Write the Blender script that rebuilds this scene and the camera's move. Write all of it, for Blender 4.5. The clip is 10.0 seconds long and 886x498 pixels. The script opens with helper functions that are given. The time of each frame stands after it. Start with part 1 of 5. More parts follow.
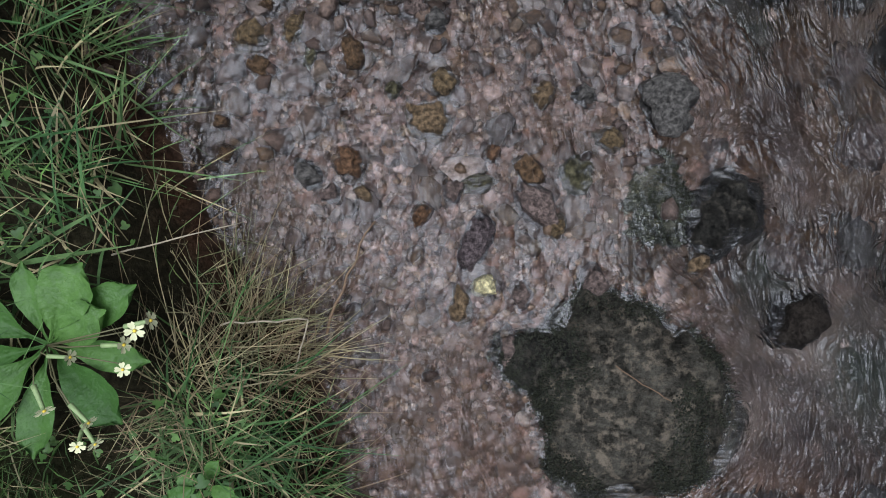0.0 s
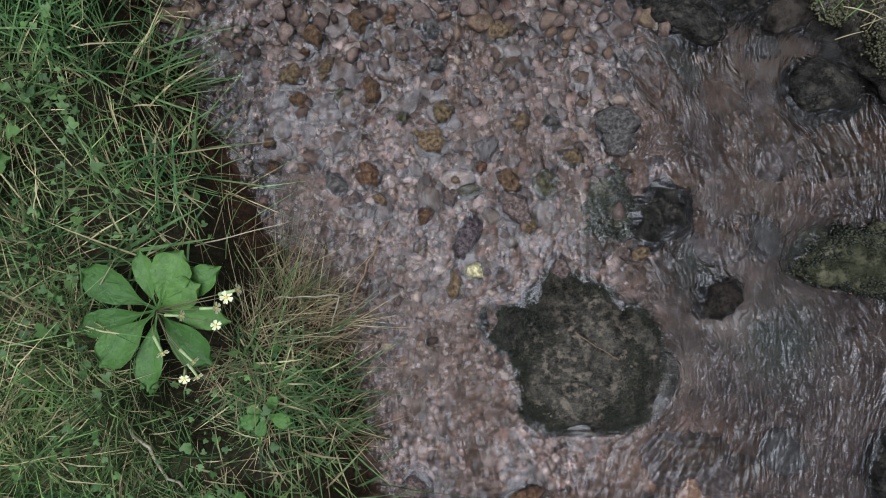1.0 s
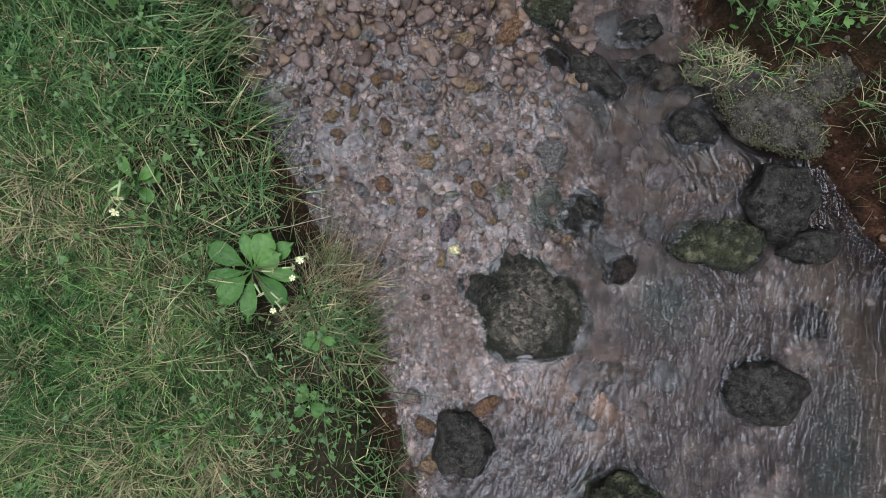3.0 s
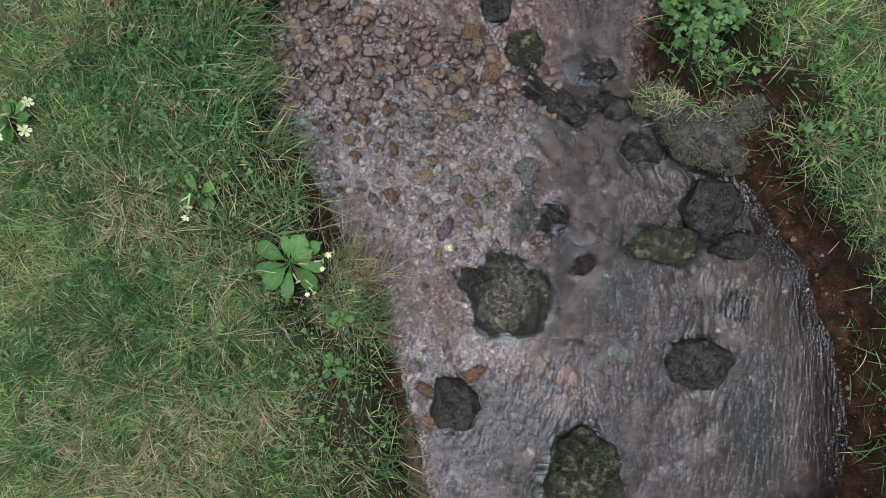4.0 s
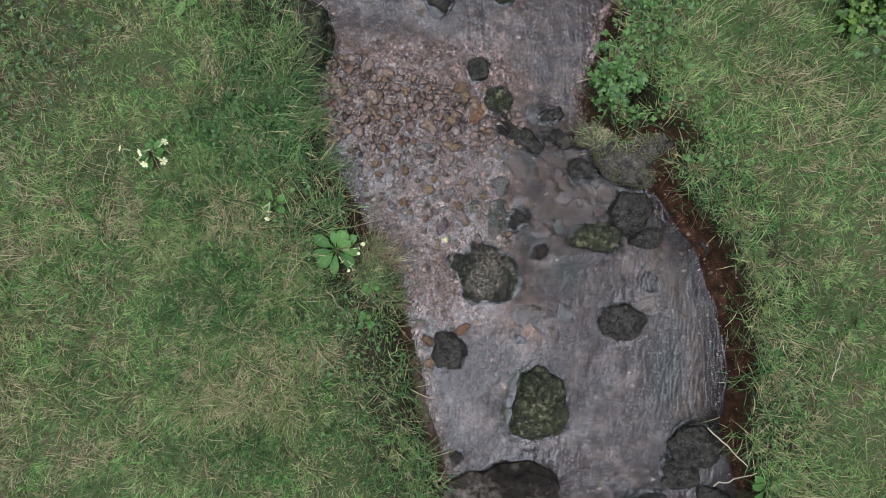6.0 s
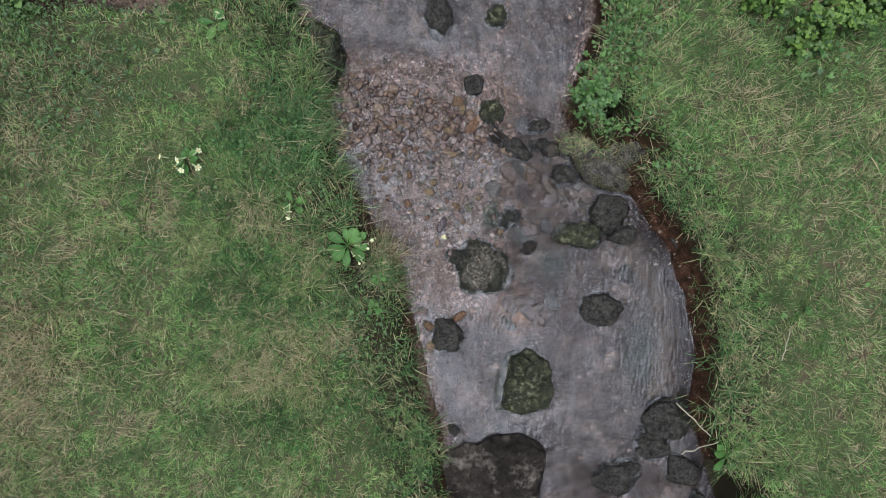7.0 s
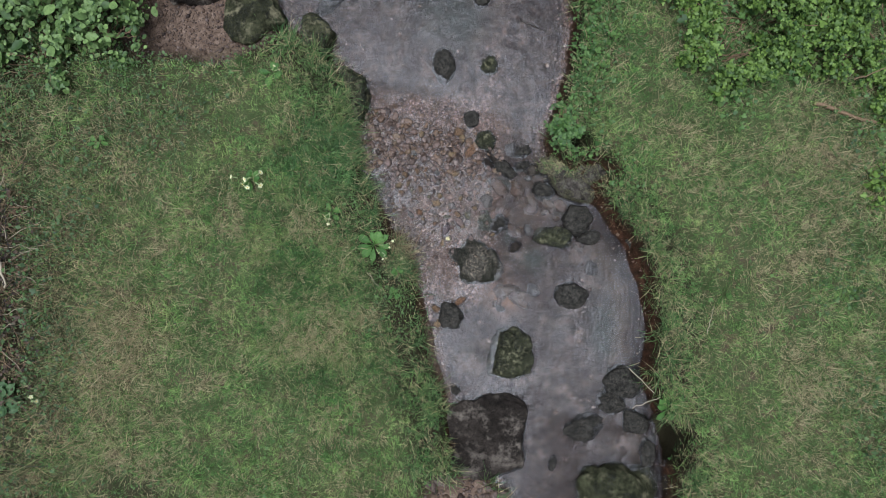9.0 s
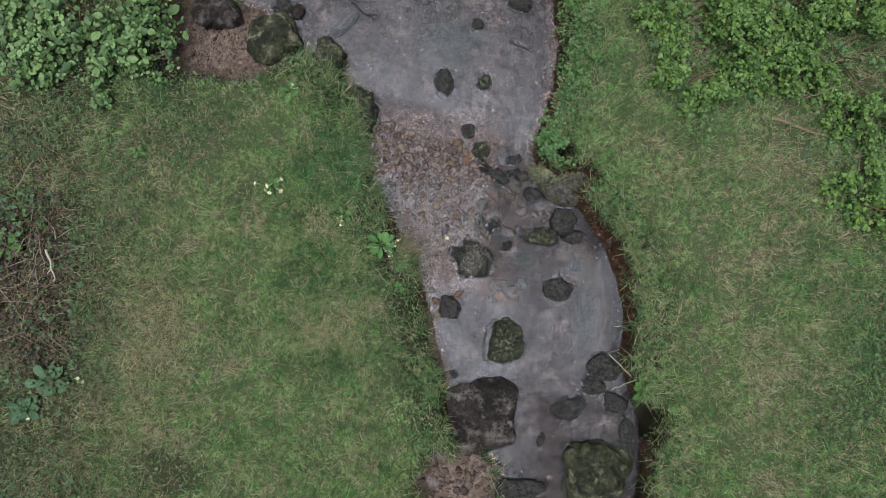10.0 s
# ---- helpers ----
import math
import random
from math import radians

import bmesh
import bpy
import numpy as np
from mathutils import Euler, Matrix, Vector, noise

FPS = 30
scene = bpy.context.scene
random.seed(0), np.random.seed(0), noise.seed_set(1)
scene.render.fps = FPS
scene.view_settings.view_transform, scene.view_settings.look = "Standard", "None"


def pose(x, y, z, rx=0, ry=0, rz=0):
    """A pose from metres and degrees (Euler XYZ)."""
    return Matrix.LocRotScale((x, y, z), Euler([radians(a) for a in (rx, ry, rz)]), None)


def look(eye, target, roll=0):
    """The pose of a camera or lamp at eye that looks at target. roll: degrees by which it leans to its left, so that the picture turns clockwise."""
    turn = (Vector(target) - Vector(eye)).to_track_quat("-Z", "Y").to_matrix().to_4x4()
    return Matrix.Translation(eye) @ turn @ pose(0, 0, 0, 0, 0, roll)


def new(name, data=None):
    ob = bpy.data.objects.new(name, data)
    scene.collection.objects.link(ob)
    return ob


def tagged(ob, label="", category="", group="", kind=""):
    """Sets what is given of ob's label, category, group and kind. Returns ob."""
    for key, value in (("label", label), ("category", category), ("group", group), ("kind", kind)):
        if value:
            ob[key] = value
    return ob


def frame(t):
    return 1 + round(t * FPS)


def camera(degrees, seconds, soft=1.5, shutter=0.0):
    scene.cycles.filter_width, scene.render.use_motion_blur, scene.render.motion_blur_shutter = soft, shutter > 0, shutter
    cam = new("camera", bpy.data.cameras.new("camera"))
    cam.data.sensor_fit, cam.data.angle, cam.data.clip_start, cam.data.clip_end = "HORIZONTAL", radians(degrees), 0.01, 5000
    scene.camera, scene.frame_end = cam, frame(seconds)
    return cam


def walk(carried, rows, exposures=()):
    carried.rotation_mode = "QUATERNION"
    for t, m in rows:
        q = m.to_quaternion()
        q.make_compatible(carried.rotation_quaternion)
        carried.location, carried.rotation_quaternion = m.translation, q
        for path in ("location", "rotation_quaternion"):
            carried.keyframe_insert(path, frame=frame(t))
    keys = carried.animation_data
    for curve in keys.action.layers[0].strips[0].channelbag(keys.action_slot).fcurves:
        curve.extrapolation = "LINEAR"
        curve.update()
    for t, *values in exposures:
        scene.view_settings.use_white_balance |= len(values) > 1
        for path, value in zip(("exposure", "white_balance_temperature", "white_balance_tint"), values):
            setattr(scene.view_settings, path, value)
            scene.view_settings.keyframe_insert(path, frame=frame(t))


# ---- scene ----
# A grassy bank and a shallow stony stream, from a camera that rises straight up.
PATH = [
    (0, pose(-0.027, 0.209, 1.301, 0, 0, -0.63)),
    (0.5, pose(-0.022, 0.200, 1.488, 0, 0, -0.74)),
    (1, pose(-0.024, 0.190, 1.673, 0, 0, -0.66)),
    (1.5, pose(-0.014, 0.173, 1.856, 0, 0, -0.56)),
    (2, pose(-0.003, 0.156, 2.048, 0, 0, -0.46)),
    (2.5, pose(0.005, 0.142, 2.238, 0, 0, -0.35)),
    (4, pose(0.033, 0.122, 3.067, 0, 0, -0.12)),
    (4.5, pose(0.036, 0.121, 3.399, 0, 0, -0.11)),
    (5, pose(0.041, 0.108, 3.713, 0, 0, -0.09)),
    (5.5, pose(0.045, 0.088, 4.040, 0, 0, -0.10)),
    (7, pose(0.056, 0.029, 4.872, 0, 0, -0.09)),
    (7.5, pose(0.036, 0.031, 5.182, 0, 0, -0.10)),
    (8, pose(0.016, 0.035, 5.510, 0, 0, -0.14)),
    (8.5, pose(0.012, 0.029, 5.848, 0, 0, -0.08)),
    (9, pose(0.013, 0.018, 6.194, 0, 0, -0.01)),
    (9.5, pose(0.008, 0.009, 6.554, 0, 0, 0.03)),
    (10, pose(0.016, 0.001, 6.914, 0, 0, 0.03)),
]
cam = camera(73.7, 10.0, soft=1.0)
walk(cam, PATH, [(0.0, 1.18), (1.5, 1.33), (3.0, 1.42), (6.0, 1.45), (7.5, 1.42), (10.0, 1.32)])

# ---------------------------------------------------------------- light
SUN_ELEVATION, SUN_ROTATION = radians(82.5), radians(255)
world = bpy.data.worlds.new("overcast_sky")
world.use_nodes = True
scene.world = world
_n = world.node_tree
_sky = _n.nodes.new("ShaderNodeTexSky")
_sky.sky_type, _sky.sun_disc = "NISHITA", False
_sky.sun_elevation, _sky.sun_rotation = SUN_ELEVATION, SUN_ROTATION
_sky.air_density, _sky.dust_density, _sky.ozone_density = 1.0, 2.0, 1.5
_cloud = _n.nodes.new("ShaderNodeMix")
_cloud.data_type = "RGBA"
_cloud.inputs[0].default_value = 0.75
_cloud.inputs[7].default_value = (3.05, 3.3, 4.15, 1)
_n.links.new(_sky.outputs[0], _cloud.inputs[6])
_n.links.new(_cloud.outputs[2], _n.nodes["Background"].inputs[0])
_n.nodes["Background"].inputs[1].default_value = 0.05
_sun = bpy.data.lights.new("sun", "SUN")
_sun.energy, _sun.angle, _sun.color = 2.66, radians(49), (0.80, 0.862, 1.0)
sun = new("sun", _sun)
_to = Vector((math.cos(SUN_ELEVATION) * math.sin(SUN_ROTATION), math.cos(SUN_ELEVATION) * math.cos(SUN_ROTATION), math.sin(SUN_ELEVATION)))
sun.matrix_world = look(_to * 30, (0, 0, 0))

rng = np.random.default_rng(7)


# ---------------------------------------------------------------- material helpers
class Nodes:
    """A small builder for node materials."""

    def __init__(self, name):
        self.mat = bpy.data.materials.new(name)
        self.mat.use_nodes = True
        self.t = self.mat.node_tree
        self.b = self.t.nodes["Principled BSDF"]
        self.out = self.t.nodes["Material Output"]

    def add(self, kind, **props):
        n = self.t.nodes.new(kind)
        for k, v in props.items():
            n.inputs[k].default_value = v
        return n

    def link(self, a, b):
        self.t.links.new(a, b)

    def spot(self, scale=(1, 1, 1)):
        g = self.add("ShaderNodeNewGeometry")
        m = self.add("ShaderNodeMapping")
        m.inputs["Scale"].default_value = scale
        self.link(g.outputs["Position"], m.inputs["Vector"])
        return m.outputs[0]

    def noise(self, scale, detail=4.0, rough=0.6, vec=None, warp=0.0):
        n = self.add("ShaderNodeTexNoise", Scale=scale, Detail=detail, Roughness=rough, Distortion=warp)
        self.link(vec if vec is not None else self.spot(), n.inputs["Vector"])
        return n.outputs["Fac"]

    def cells(self, scale, vec=None, out="Distance"):
        n = self.add("ShaderNodeTexVoronoi", Scale=scale)
        self.link(vec if vec is not None else self.spot(), n.inputs["Vector"])
        return n.outputs[out]

    def ramp(self, fac, stops):
        r = self.add("ShaderNodeValToRGB")
        e = r.color_ramp.elements
        while len(e) < len(stops):
            e.new(0.5)
        for el, (p, c) in zip(e, stops):
            el.position = p
            el.color = (*c, 1) if len(c) == 3 else (c[0], c[0], c[0], 1)
        self.link(fac, r.inputs[0])
        return r.outputs[0]

    def mix(self, fac, a, b, mode="MIX"):
        m = self.add("ShaderNodeMix")
        m.data_type, m.blend_type = "RGBA", mode
        for s, v in ((m.inputs[0], fac), (m.inputs[6], a), (m.inputs[7], b)):
            if isinstance(v, (int, float)):
                s.default_value = v
            elif isinstance(v, tuple):
                s.default_value = (*v, 1)
            else:
                self.link(v, s)
        return m.outputs[2]

    def math(self, op, a, b=0.0):
        m = self.add("ShaderNodeMath")
        m.operation = op
        for s, v in ((m.inputs[0], a), (m.inputs[1], b)):
            if isinstance(v, (int, float)):
                s.default_value = v
            else:
                self.link(v, s)
        return m.outputs[0]

    def attr(self, name):
        a = self.add("ShaderNodeAttribute")
        a.attribute_name = name
        return a.outputs["Fac"]

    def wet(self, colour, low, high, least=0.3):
        """Darkens colour up to the waterline: wetness, plus painted shade round each stone's rim."""
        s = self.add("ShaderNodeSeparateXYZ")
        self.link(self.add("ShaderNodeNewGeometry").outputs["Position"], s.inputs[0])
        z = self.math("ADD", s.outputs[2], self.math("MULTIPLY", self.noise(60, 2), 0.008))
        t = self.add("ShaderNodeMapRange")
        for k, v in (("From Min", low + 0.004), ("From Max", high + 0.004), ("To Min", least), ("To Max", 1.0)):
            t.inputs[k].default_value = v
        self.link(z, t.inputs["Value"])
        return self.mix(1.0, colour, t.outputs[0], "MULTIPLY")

    def island(self):
        return self.add("ShaderNodeNewGeometry").outputs["Random Per Island"]

    def each(self):
        return self.add("ShaderNodeObjectInfo").outputs["Random"]

    def bump(self, height, strength=0.5, distance=0.01):
        b = self.add("ShaderNodeBump", Strength=strength, Distance=distance)
        self.link(height, b.inputs["Height"])
        self.link(b.outputs[0], self.b.inputs["Normal"])

    def done(self, colour, rough=0.7, spec=0.4, thin=0.0):
        for s, v in (("Base Color", colour), ("Roughness", rough), ("Specular IOR Level", spec)):
            if isinstance(v, (int, float)):
                self.b.inputs[s].default_value = v
            elif isinstance(v, tuple):
                self.b.inputs[s].default_value = (*v, 1)
            else:
                self.link(v, self.b.inputs[s])
        if thin:
            tr = self.add("ShaderNodeBsdfTranslucent")
            if isinstance(colour, tuple):
                tr.inputs[0].default_value = (*colour, 1)
            else:
                self.link(colour, tr.inputs[0])
            mx = self.add("ShaderNodeMixShader")
            mx.inputs[0].default_value = thin
            self.link(self.b.outputs[0], mx.inputs[1])
            self.link(tr.outputs[0], mx.inputs[2])
            self.link(mx.outputs[0], self.out.inputs[0])
        return self.mat


# ---------------------------------------------------------------- materials
def make_ground():
    m = Nodes("earth_gravel_and_bed")
    fine, mid, big = m.noise(90, 6, 0.7), m.noise(14, 5), m.noise(2.2, 4)
    soil = m.ramp(fine, [(0.3, (0.006, 0.005, 0.003)), (0.55, (0.022, 0.019, 0.010)), (0.8, (0.06, 0.048, 0.026))])
    soil = m.mix(m.attr("turf"), soil, m.ramp(fine, [(0.3, (0.02, 0.03, 0.01)), (0.6, (0.06, 0.075, 0.03)), (0.8, (0.13, 0.115, 0.06))]))
    soil = m.mix(m.math("MULTIPLY", m.attr("turf"), m.ramp(m.noise(5.5, 5, 0.65), [(0.52, (0,)), (0.62, (0.8,))])), soil, m.mix(fine, (0.03, 0.02, 0.013), (0.10, 0.072, 0.046)))
    tones = [(0.0, (0.013, 0.008, 0.006)), (0.2, (0.050, 0.030, 0.022)), (0.42, (0.101, 0.064, 0.051)), (0.55, (0.077, 0.045, 0.024)), (0.7, (0.081, 0.051, 0.042)), (0.85, (0.178, 0.126, 0.105)), (1.0, (0.077, 0.038, 0.025))]
    layers = []
    for size in (62.0, 27.0):
        peb = m.add("ShaderNodeTexVoronoi", Scale=size)
        m.link(m.spot((1, 0.85, 1)), peb.inputs["Vector"])
        stone = m.ramp(m.math("FRACT", m.math("MULTIPLY", peb.outputs["Color"], 3.7)), tones)
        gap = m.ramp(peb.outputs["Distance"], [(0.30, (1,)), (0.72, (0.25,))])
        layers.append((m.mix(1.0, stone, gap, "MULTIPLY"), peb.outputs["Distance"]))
    pick = m.ramp(m.noise(20, 3, 0.6), [(0.5, (0,)), (0.54, (1,))])
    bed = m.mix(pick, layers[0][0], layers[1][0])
    bed = m.mix(1.0, bed, m.ramp(m.noise(210, 4, 0.7), [(0.34, (0.55,)), (0.64, (1.4,))]), "MULTIPLY")
    bed = m.mix(m.ramp(big, [(0.42, (0,)), (0.62, (1,))]), bed, m.mix(0.45, bed, (0.036, 0.022, 0.013)))
    silt = m.ramp(m.mix(0.5, fine, mid), [(0.40, (0.006, 0.004, 0.002)), (0.52, (0.034, 0.016, 0.009)), (0.63, (0.075, 0.037, 0.020)), (0.8, (0.17, 0.115, 0.08))])
    bed = m.mix(m.ramp(m.noise(11, 5, 0.65), [(0.5, (0,)), (0.62, (0.6,))]), bed, (0.030, 0.019, 0.011))
    murk = m.ramp(m.noise(7, 5, 0.65), [(0.40, (0.0025, 0.002, 0.0016)), (0.52, (0.012, 0.010, 0.009)), (0.66, (0.050, 0.039, 0.031))])
    murk = m.mix(1.0, murk, m.ramp(m.noise(1.9, 4, 0.6), [(0.36, (0.3,)), (0.62, (1.35,))]), "MULTIPLY")
    bed = m.mix(m.attr("deep"), bed, m.mix(0.75, bed, murk))
    # Dark bed and the water's dim reflection are both put into this colour.
    bed = m.mix(m.math("MULTIPLY", m.attr("dim_water"), m.ramp(mid, [(0.34, (0.35,)), (0.55, (1,))])), bed, m.mix(fine, (0.003, 0.004, 0.003), (0.016, 0.018, 0.013)))
    bed = m.mix(m.math("MULTIPLY", m.attr("rust"), m.ramp(mid, [(0.36, (0.25,)), (0.6, (1,))])), bed, m.mix(fine, (0.045, 0.022, 0.012), (0.17, 0.095, 0.055)))
    dust = m.ramp(m.mix(0.5, fine, mid), [(0.36, (0.040, 0.027, 0.019)), (0.52, (0.108, 0.074, 0.053)), (0.7, (0.25, 0.19, 0.145))])
    # Silt darkens towards the water: wet mud, and the banks' shade in its colour.
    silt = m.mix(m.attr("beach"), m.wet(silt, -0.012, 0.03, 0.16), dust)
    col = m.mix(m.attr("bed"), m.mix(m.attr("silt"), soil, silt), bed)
    m.bump(m.mix(m.attr("bed"), fine, m.math("SUBTRACT", 1.0, m.mix(pick, layers[0][1], layers[1][1]))), 0.7, 0.012)
    return m.done(col, 0.8, 0.06)


def make_water():
    m = Nodes("clear_running_water")
    chop, rush, still = m.attr("chop"), m.attr("rush"), m.attr("still")

    def flow(k):
        """Plan coordinates that bend round the rocks, drawn out along the current."""
        c = m.add("ShaderNodeCombineXYZ")
        p = m.add("ShaderNodeSeparateXYZ")
        m.link(m.add("ShaderNodeNewGeometry").outputs["Position"], p.inputs[0])
        m.link(m.math("ADD", p.outputs[0], m.attr("across")), c.inputs[0])
        m.link(m.math("MULTIPLY", m.math("ADD", p.outputs[1], m.attr("along")), k), c.inputs[1])
        swirl = m.add("ShaderNodeTexNoise", Scale=5.0, Detail=2.0)
        m.link(c.outputs[0], swirl.inputs["Vector"])
        bend = m.add("ShaderNodeVectorMath")
        bend.operation = "MULTIPLY_ADD"
        bend.inputs[1].default_value = (0.05, 0.05, 0)
        m.link(swirl.outputs["Color"], bend.inputs[0])
        m.link(c.outputs[0], bend.inputs[2])
        return bend.outputs[0]

    def crest(n):
        """Rounded troughs and sharp crests out of a plain noise."""
        return m.math("SUBTRACT", 0.5, m.math("ABSOLUTE", m.math("SUBTRACT", n, 0.5)))

    long_way, short_way = flow(0.3), flow(0.62)
    streak = m.noise(46, 2, 0.55, long_way, 0.5)
    scale = m.noise(52, 2, 0.55, short_way, 0.7)
    swell = m.noise(17, 2, 0.5, short_way, 0.6)
    boil = crest(m.noise(17, 2.5, 0.55, short_way, 1.3))
    fine = m.noise(120, 1, 0.5, short_way, 0.3)
    mul, add = (lambda a, b: m.math("MULTIPLY", a, b)), (lambda a, b: m.math("ADD", a, b))
    h = mul(streak, add(mul(mul(m.math("SUBTRACT", 1.0, chop), m.math("SUBTRACT", 1.0, mul(rush, 0.85))), 0.0105), 0.003))
    h = add(h, mul(scale, add(0.003, mul(chop, 0.0052))))
    h = add(h, mul(swell, add(0.007, mul(chop, 0.013))))
    h = add(h, mul(boil, mul(rush, 0.030)))
    h = add(h, mul(fine, add(0.0012, mul(rush, 0.0004))))
    calm = m.ramp(m.noise(2.6, 4, 0.6), [(0.36, (0.5,)), (0.60, (1.15,))])
    calm = m.math("MAXIMUM", calm, mul(rush, 1.15))
    h = mul(h, mul(calm, m.math("SUBTRACT", 1.0, mul(still, 0.76))))
    m.bump(h, 1.0, 1.0)
    m.b.inputs["Transmission Weight"].default_value = 1.0
    m.b.inputs["IOR"].default_value = 1.33
    return m.done((0.95, 0.96, 0.97), 0.25, 0.5)


def make_rock(name, dark, light, patch, amount, rough, size=60):
    m = Nodes(name)
    fine, mid = m.noise(130, 6, 0.7), m.noise(22, 6, 0.65)
    base = m.ramp(m.mix(0.45, fine, mid), [(0.40, dark), (0.60, light)])
    wide = m.ramp(m.noise(size * 0.22, 4, 0.6), [(0.38, (0.3,)), (0.58, (1,))])
    lich = m.ramp(m.noise(size, 6, 0.68), [(1 - amount - 0.06, (0,)), (1 - amount + 0.08, (1,))])
    lich = m.math("MULTIPLY", lich, wide)
    base = m.mix(1.0, base, m.ramp(m.noise(size * 0.4, 5, 0.65), [(0.36, (0.5,)), (0.62, (1.4,))]), "MULTIPLY")
    col = m.mix(lich, base, m.mix(fine, patch, tuple(c * 0.6 for c in patch)))
    m.bump(m.mix(0.5, fine, mid), 1.0, 0.03)
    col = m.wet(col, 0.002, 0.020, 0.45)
    return m.done(col, max(rough, 0.5), 0.07)


def make_pebble(name, gloss, tone=1.0):
    m = Nodes(name)
    r = m.each() if name == "wet_pebbles" else m.island()
    c = m.ramp(r, [(0.0, (0.030, 0.019, 0.013)), (0.2, (0.084, 0.054, 0.039)), (0.45, (0.112, 0.079, 0.064)), (0.65, (0.118, 0.077, 0.048)), (0.78, (0.084, 0.051, 0.031)), (0.92, (0.165, 0.127, 0.105)), (1.0, (0.114, 0.077, 0.045))])
    c = m.mix(1.0, c, (tone, tone, tone), "MULTIPLY")
    f, g = m.noise(170, 6, 0.75), m.noise(48, 4, 0.6)
    m.bump(m.mix(0.4, f, g), 0.8, 0.009)
    c = m.mix(1.0, c, m.ramp(m.mix(0.4, f, g), [(0.38, (0.3,)), (0.5, (0.95,)), (0.62, (1.6,))]), "MULTIPLY")
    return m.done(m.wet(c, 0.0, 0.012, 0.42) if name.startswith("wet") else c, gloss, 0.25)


def make_stone(name, c, gloss=0.35):
    m = Nodes(name)
    f = m.noise(95, 6, 0.75)
    col = m.ramp(f, [(0.36, tuple(x * 0.2 for x in c)), (0.49, tuple(x * 0.85 for x in c)), (0.62, tuple(min(1, x * 2.0) for x in c))])
    m.bump(f, 1.0, 0.016)
    # Dark outline at the waterline is colour: wet stone and rim shade together.
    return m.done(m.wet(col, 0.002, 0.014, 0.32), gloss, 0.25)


def make_grass(name, dark, mid, light, straw):
    m = Nodes(name)
    r = m.island()
    green = m.ramp(r, [(0.0, dark), (0.45, mid), (1.0, light)])
    patch = m.noise(3.1, 4, 0.6)
    green = m.mix(m.ramp(patch, [(0.42, (0,)), (0.62, (0.7,))]), green, m.mix(0.6, green, (0.15, 0.17, 0.07)))
    tuft = m.noise(11, 5, 0.7)
    green = m.mix(1.0, green, m.ramp(tuft, [(0.36, (0.45, 0.55, 0.5)), (0.5, (1.0, 1.0, 1.0)), (0.62, (1.4, 1.28, 1.3))]), "MULTIPLY")
    green = m.mix(1.0, green, m.ramp(m.attr("tone"), [(0.0, (0.42, 0.5, 0.46)), (0.5, (0.95, 1.0, 0.95)), (1.0, (1.75, 1.55, 1.5))]), "MULTIPLY")
    flip = m.math("FRACT", m.math("MULTIPLY", r, 17.31))
    dry = m.ramp(m.math("SUBTRACT", m.math("ADD", m.attr("dry"), m.ramp(m.noise(7.5, 5, 0.68), [(0.5, (0,)), (0.64, (0.4,))])), flip), [(0.0, (0,)), (0.04, (1,))])
    hay = m.ramp(m.math("FRACT", m.math("MULTIPLY", r, 53.7)), [(0.0, tuple(x * 0.4 for x in straw)), (0.6, straw), (1.0, tuple(x * 1.35 for x in straw))])
    return m.done(m.mix(dry, green, hay), 0.6, 0.2, 0.3)


def make_leaf(name, dark, light, vein=0.0):
    m = Nodes(name)
    r = m.island() if vein == 0 else m.each()
    c = m.mix(r, dark, light)
    c = m.mix(m.ramp(m.noise(40, 4), [(0.4, (0,)), (0.7, (0.5,))]), c, tuple(x * 0.6 for x in dark))
    if vein:
        w = m.noise(120, 3, 0.5)
        m.bump(w, 0.6, 0.006)
    return m.done(c, 0.5, 0.25, 0.28)


def make_plain(name, c, rough=0.7, scale=80, spread=0.5):
    m = Nodes(name)
    f = m.noise(scale, 5, 0.7)
    m.bump(f, 0.4, 0.004)
    return m.done(m.ramp(f, [(0.3, tuple(x * (1 - spread) for x in c)), (0.7, c)]), rough, 0.35, 0.0)


GROUND, WATER = make_ground(), make_water()
ROCK_DARK = make_rock("wet_dark_rock", (0.006, 0.006, 0.005), (0.043, 0.040, 0.033), (0.105, 0.092, 0.070), 0.43, 0.5)
ROCK_BROWN = make_rock("wet_brown_slab", (0.005, 0.004, 0.003), (0.036, 0.029, 0.023), (0.17, 0.145, 0.115), 0.44, 0.4, 6)
ROCK_MOSSY = make_rock("mossy_boulder_stone", (0.006, 0.007, 0.004), (0.043, 0.045, 0.024), (0.17, 0.16, 0.095), 0.45, 0.7, 24)
ROCK_PALE = make_rock("pale_lichen_ledge_stone", (0.012, 0.010, 0.008), (0.070, 0.060, 0.049), (0.17, 0.158, 0.125), 0.44, 0.8, 26)
ROCK_SPECKLED = make_rock("speckled_flat_rock", (0.012, 0.011, 0.008), (0.075, 0.069, 0.054), (0.215, 0.178, 0.130), 0.45, 0.5, 40)
ROCK_LICHEN = make_rock("lichen_patched_boulder_stone", (0.007, 0.008, 0.004), (0.058, 0.060, 0.031), (0.21, 0.19, 0.115), 0.42, 0.7, 9)
MOSS = make_leaf("dark_moss", (0.010, 0.012, 0.008), (0.044, 0.046, 0.027))
DRY_MOSS = make_leaf("dry_olive_moss", (0.053, 0.052, 0.02632), (0.159, 0.15, 0.0799))
PEBBLE, GRAVEL, AWASH = make_pebble("wet_pebbles", 0.3), make_pebble("loose_gravel", 0.35), make_pebble("wet_awash_cobbles", 0.3)
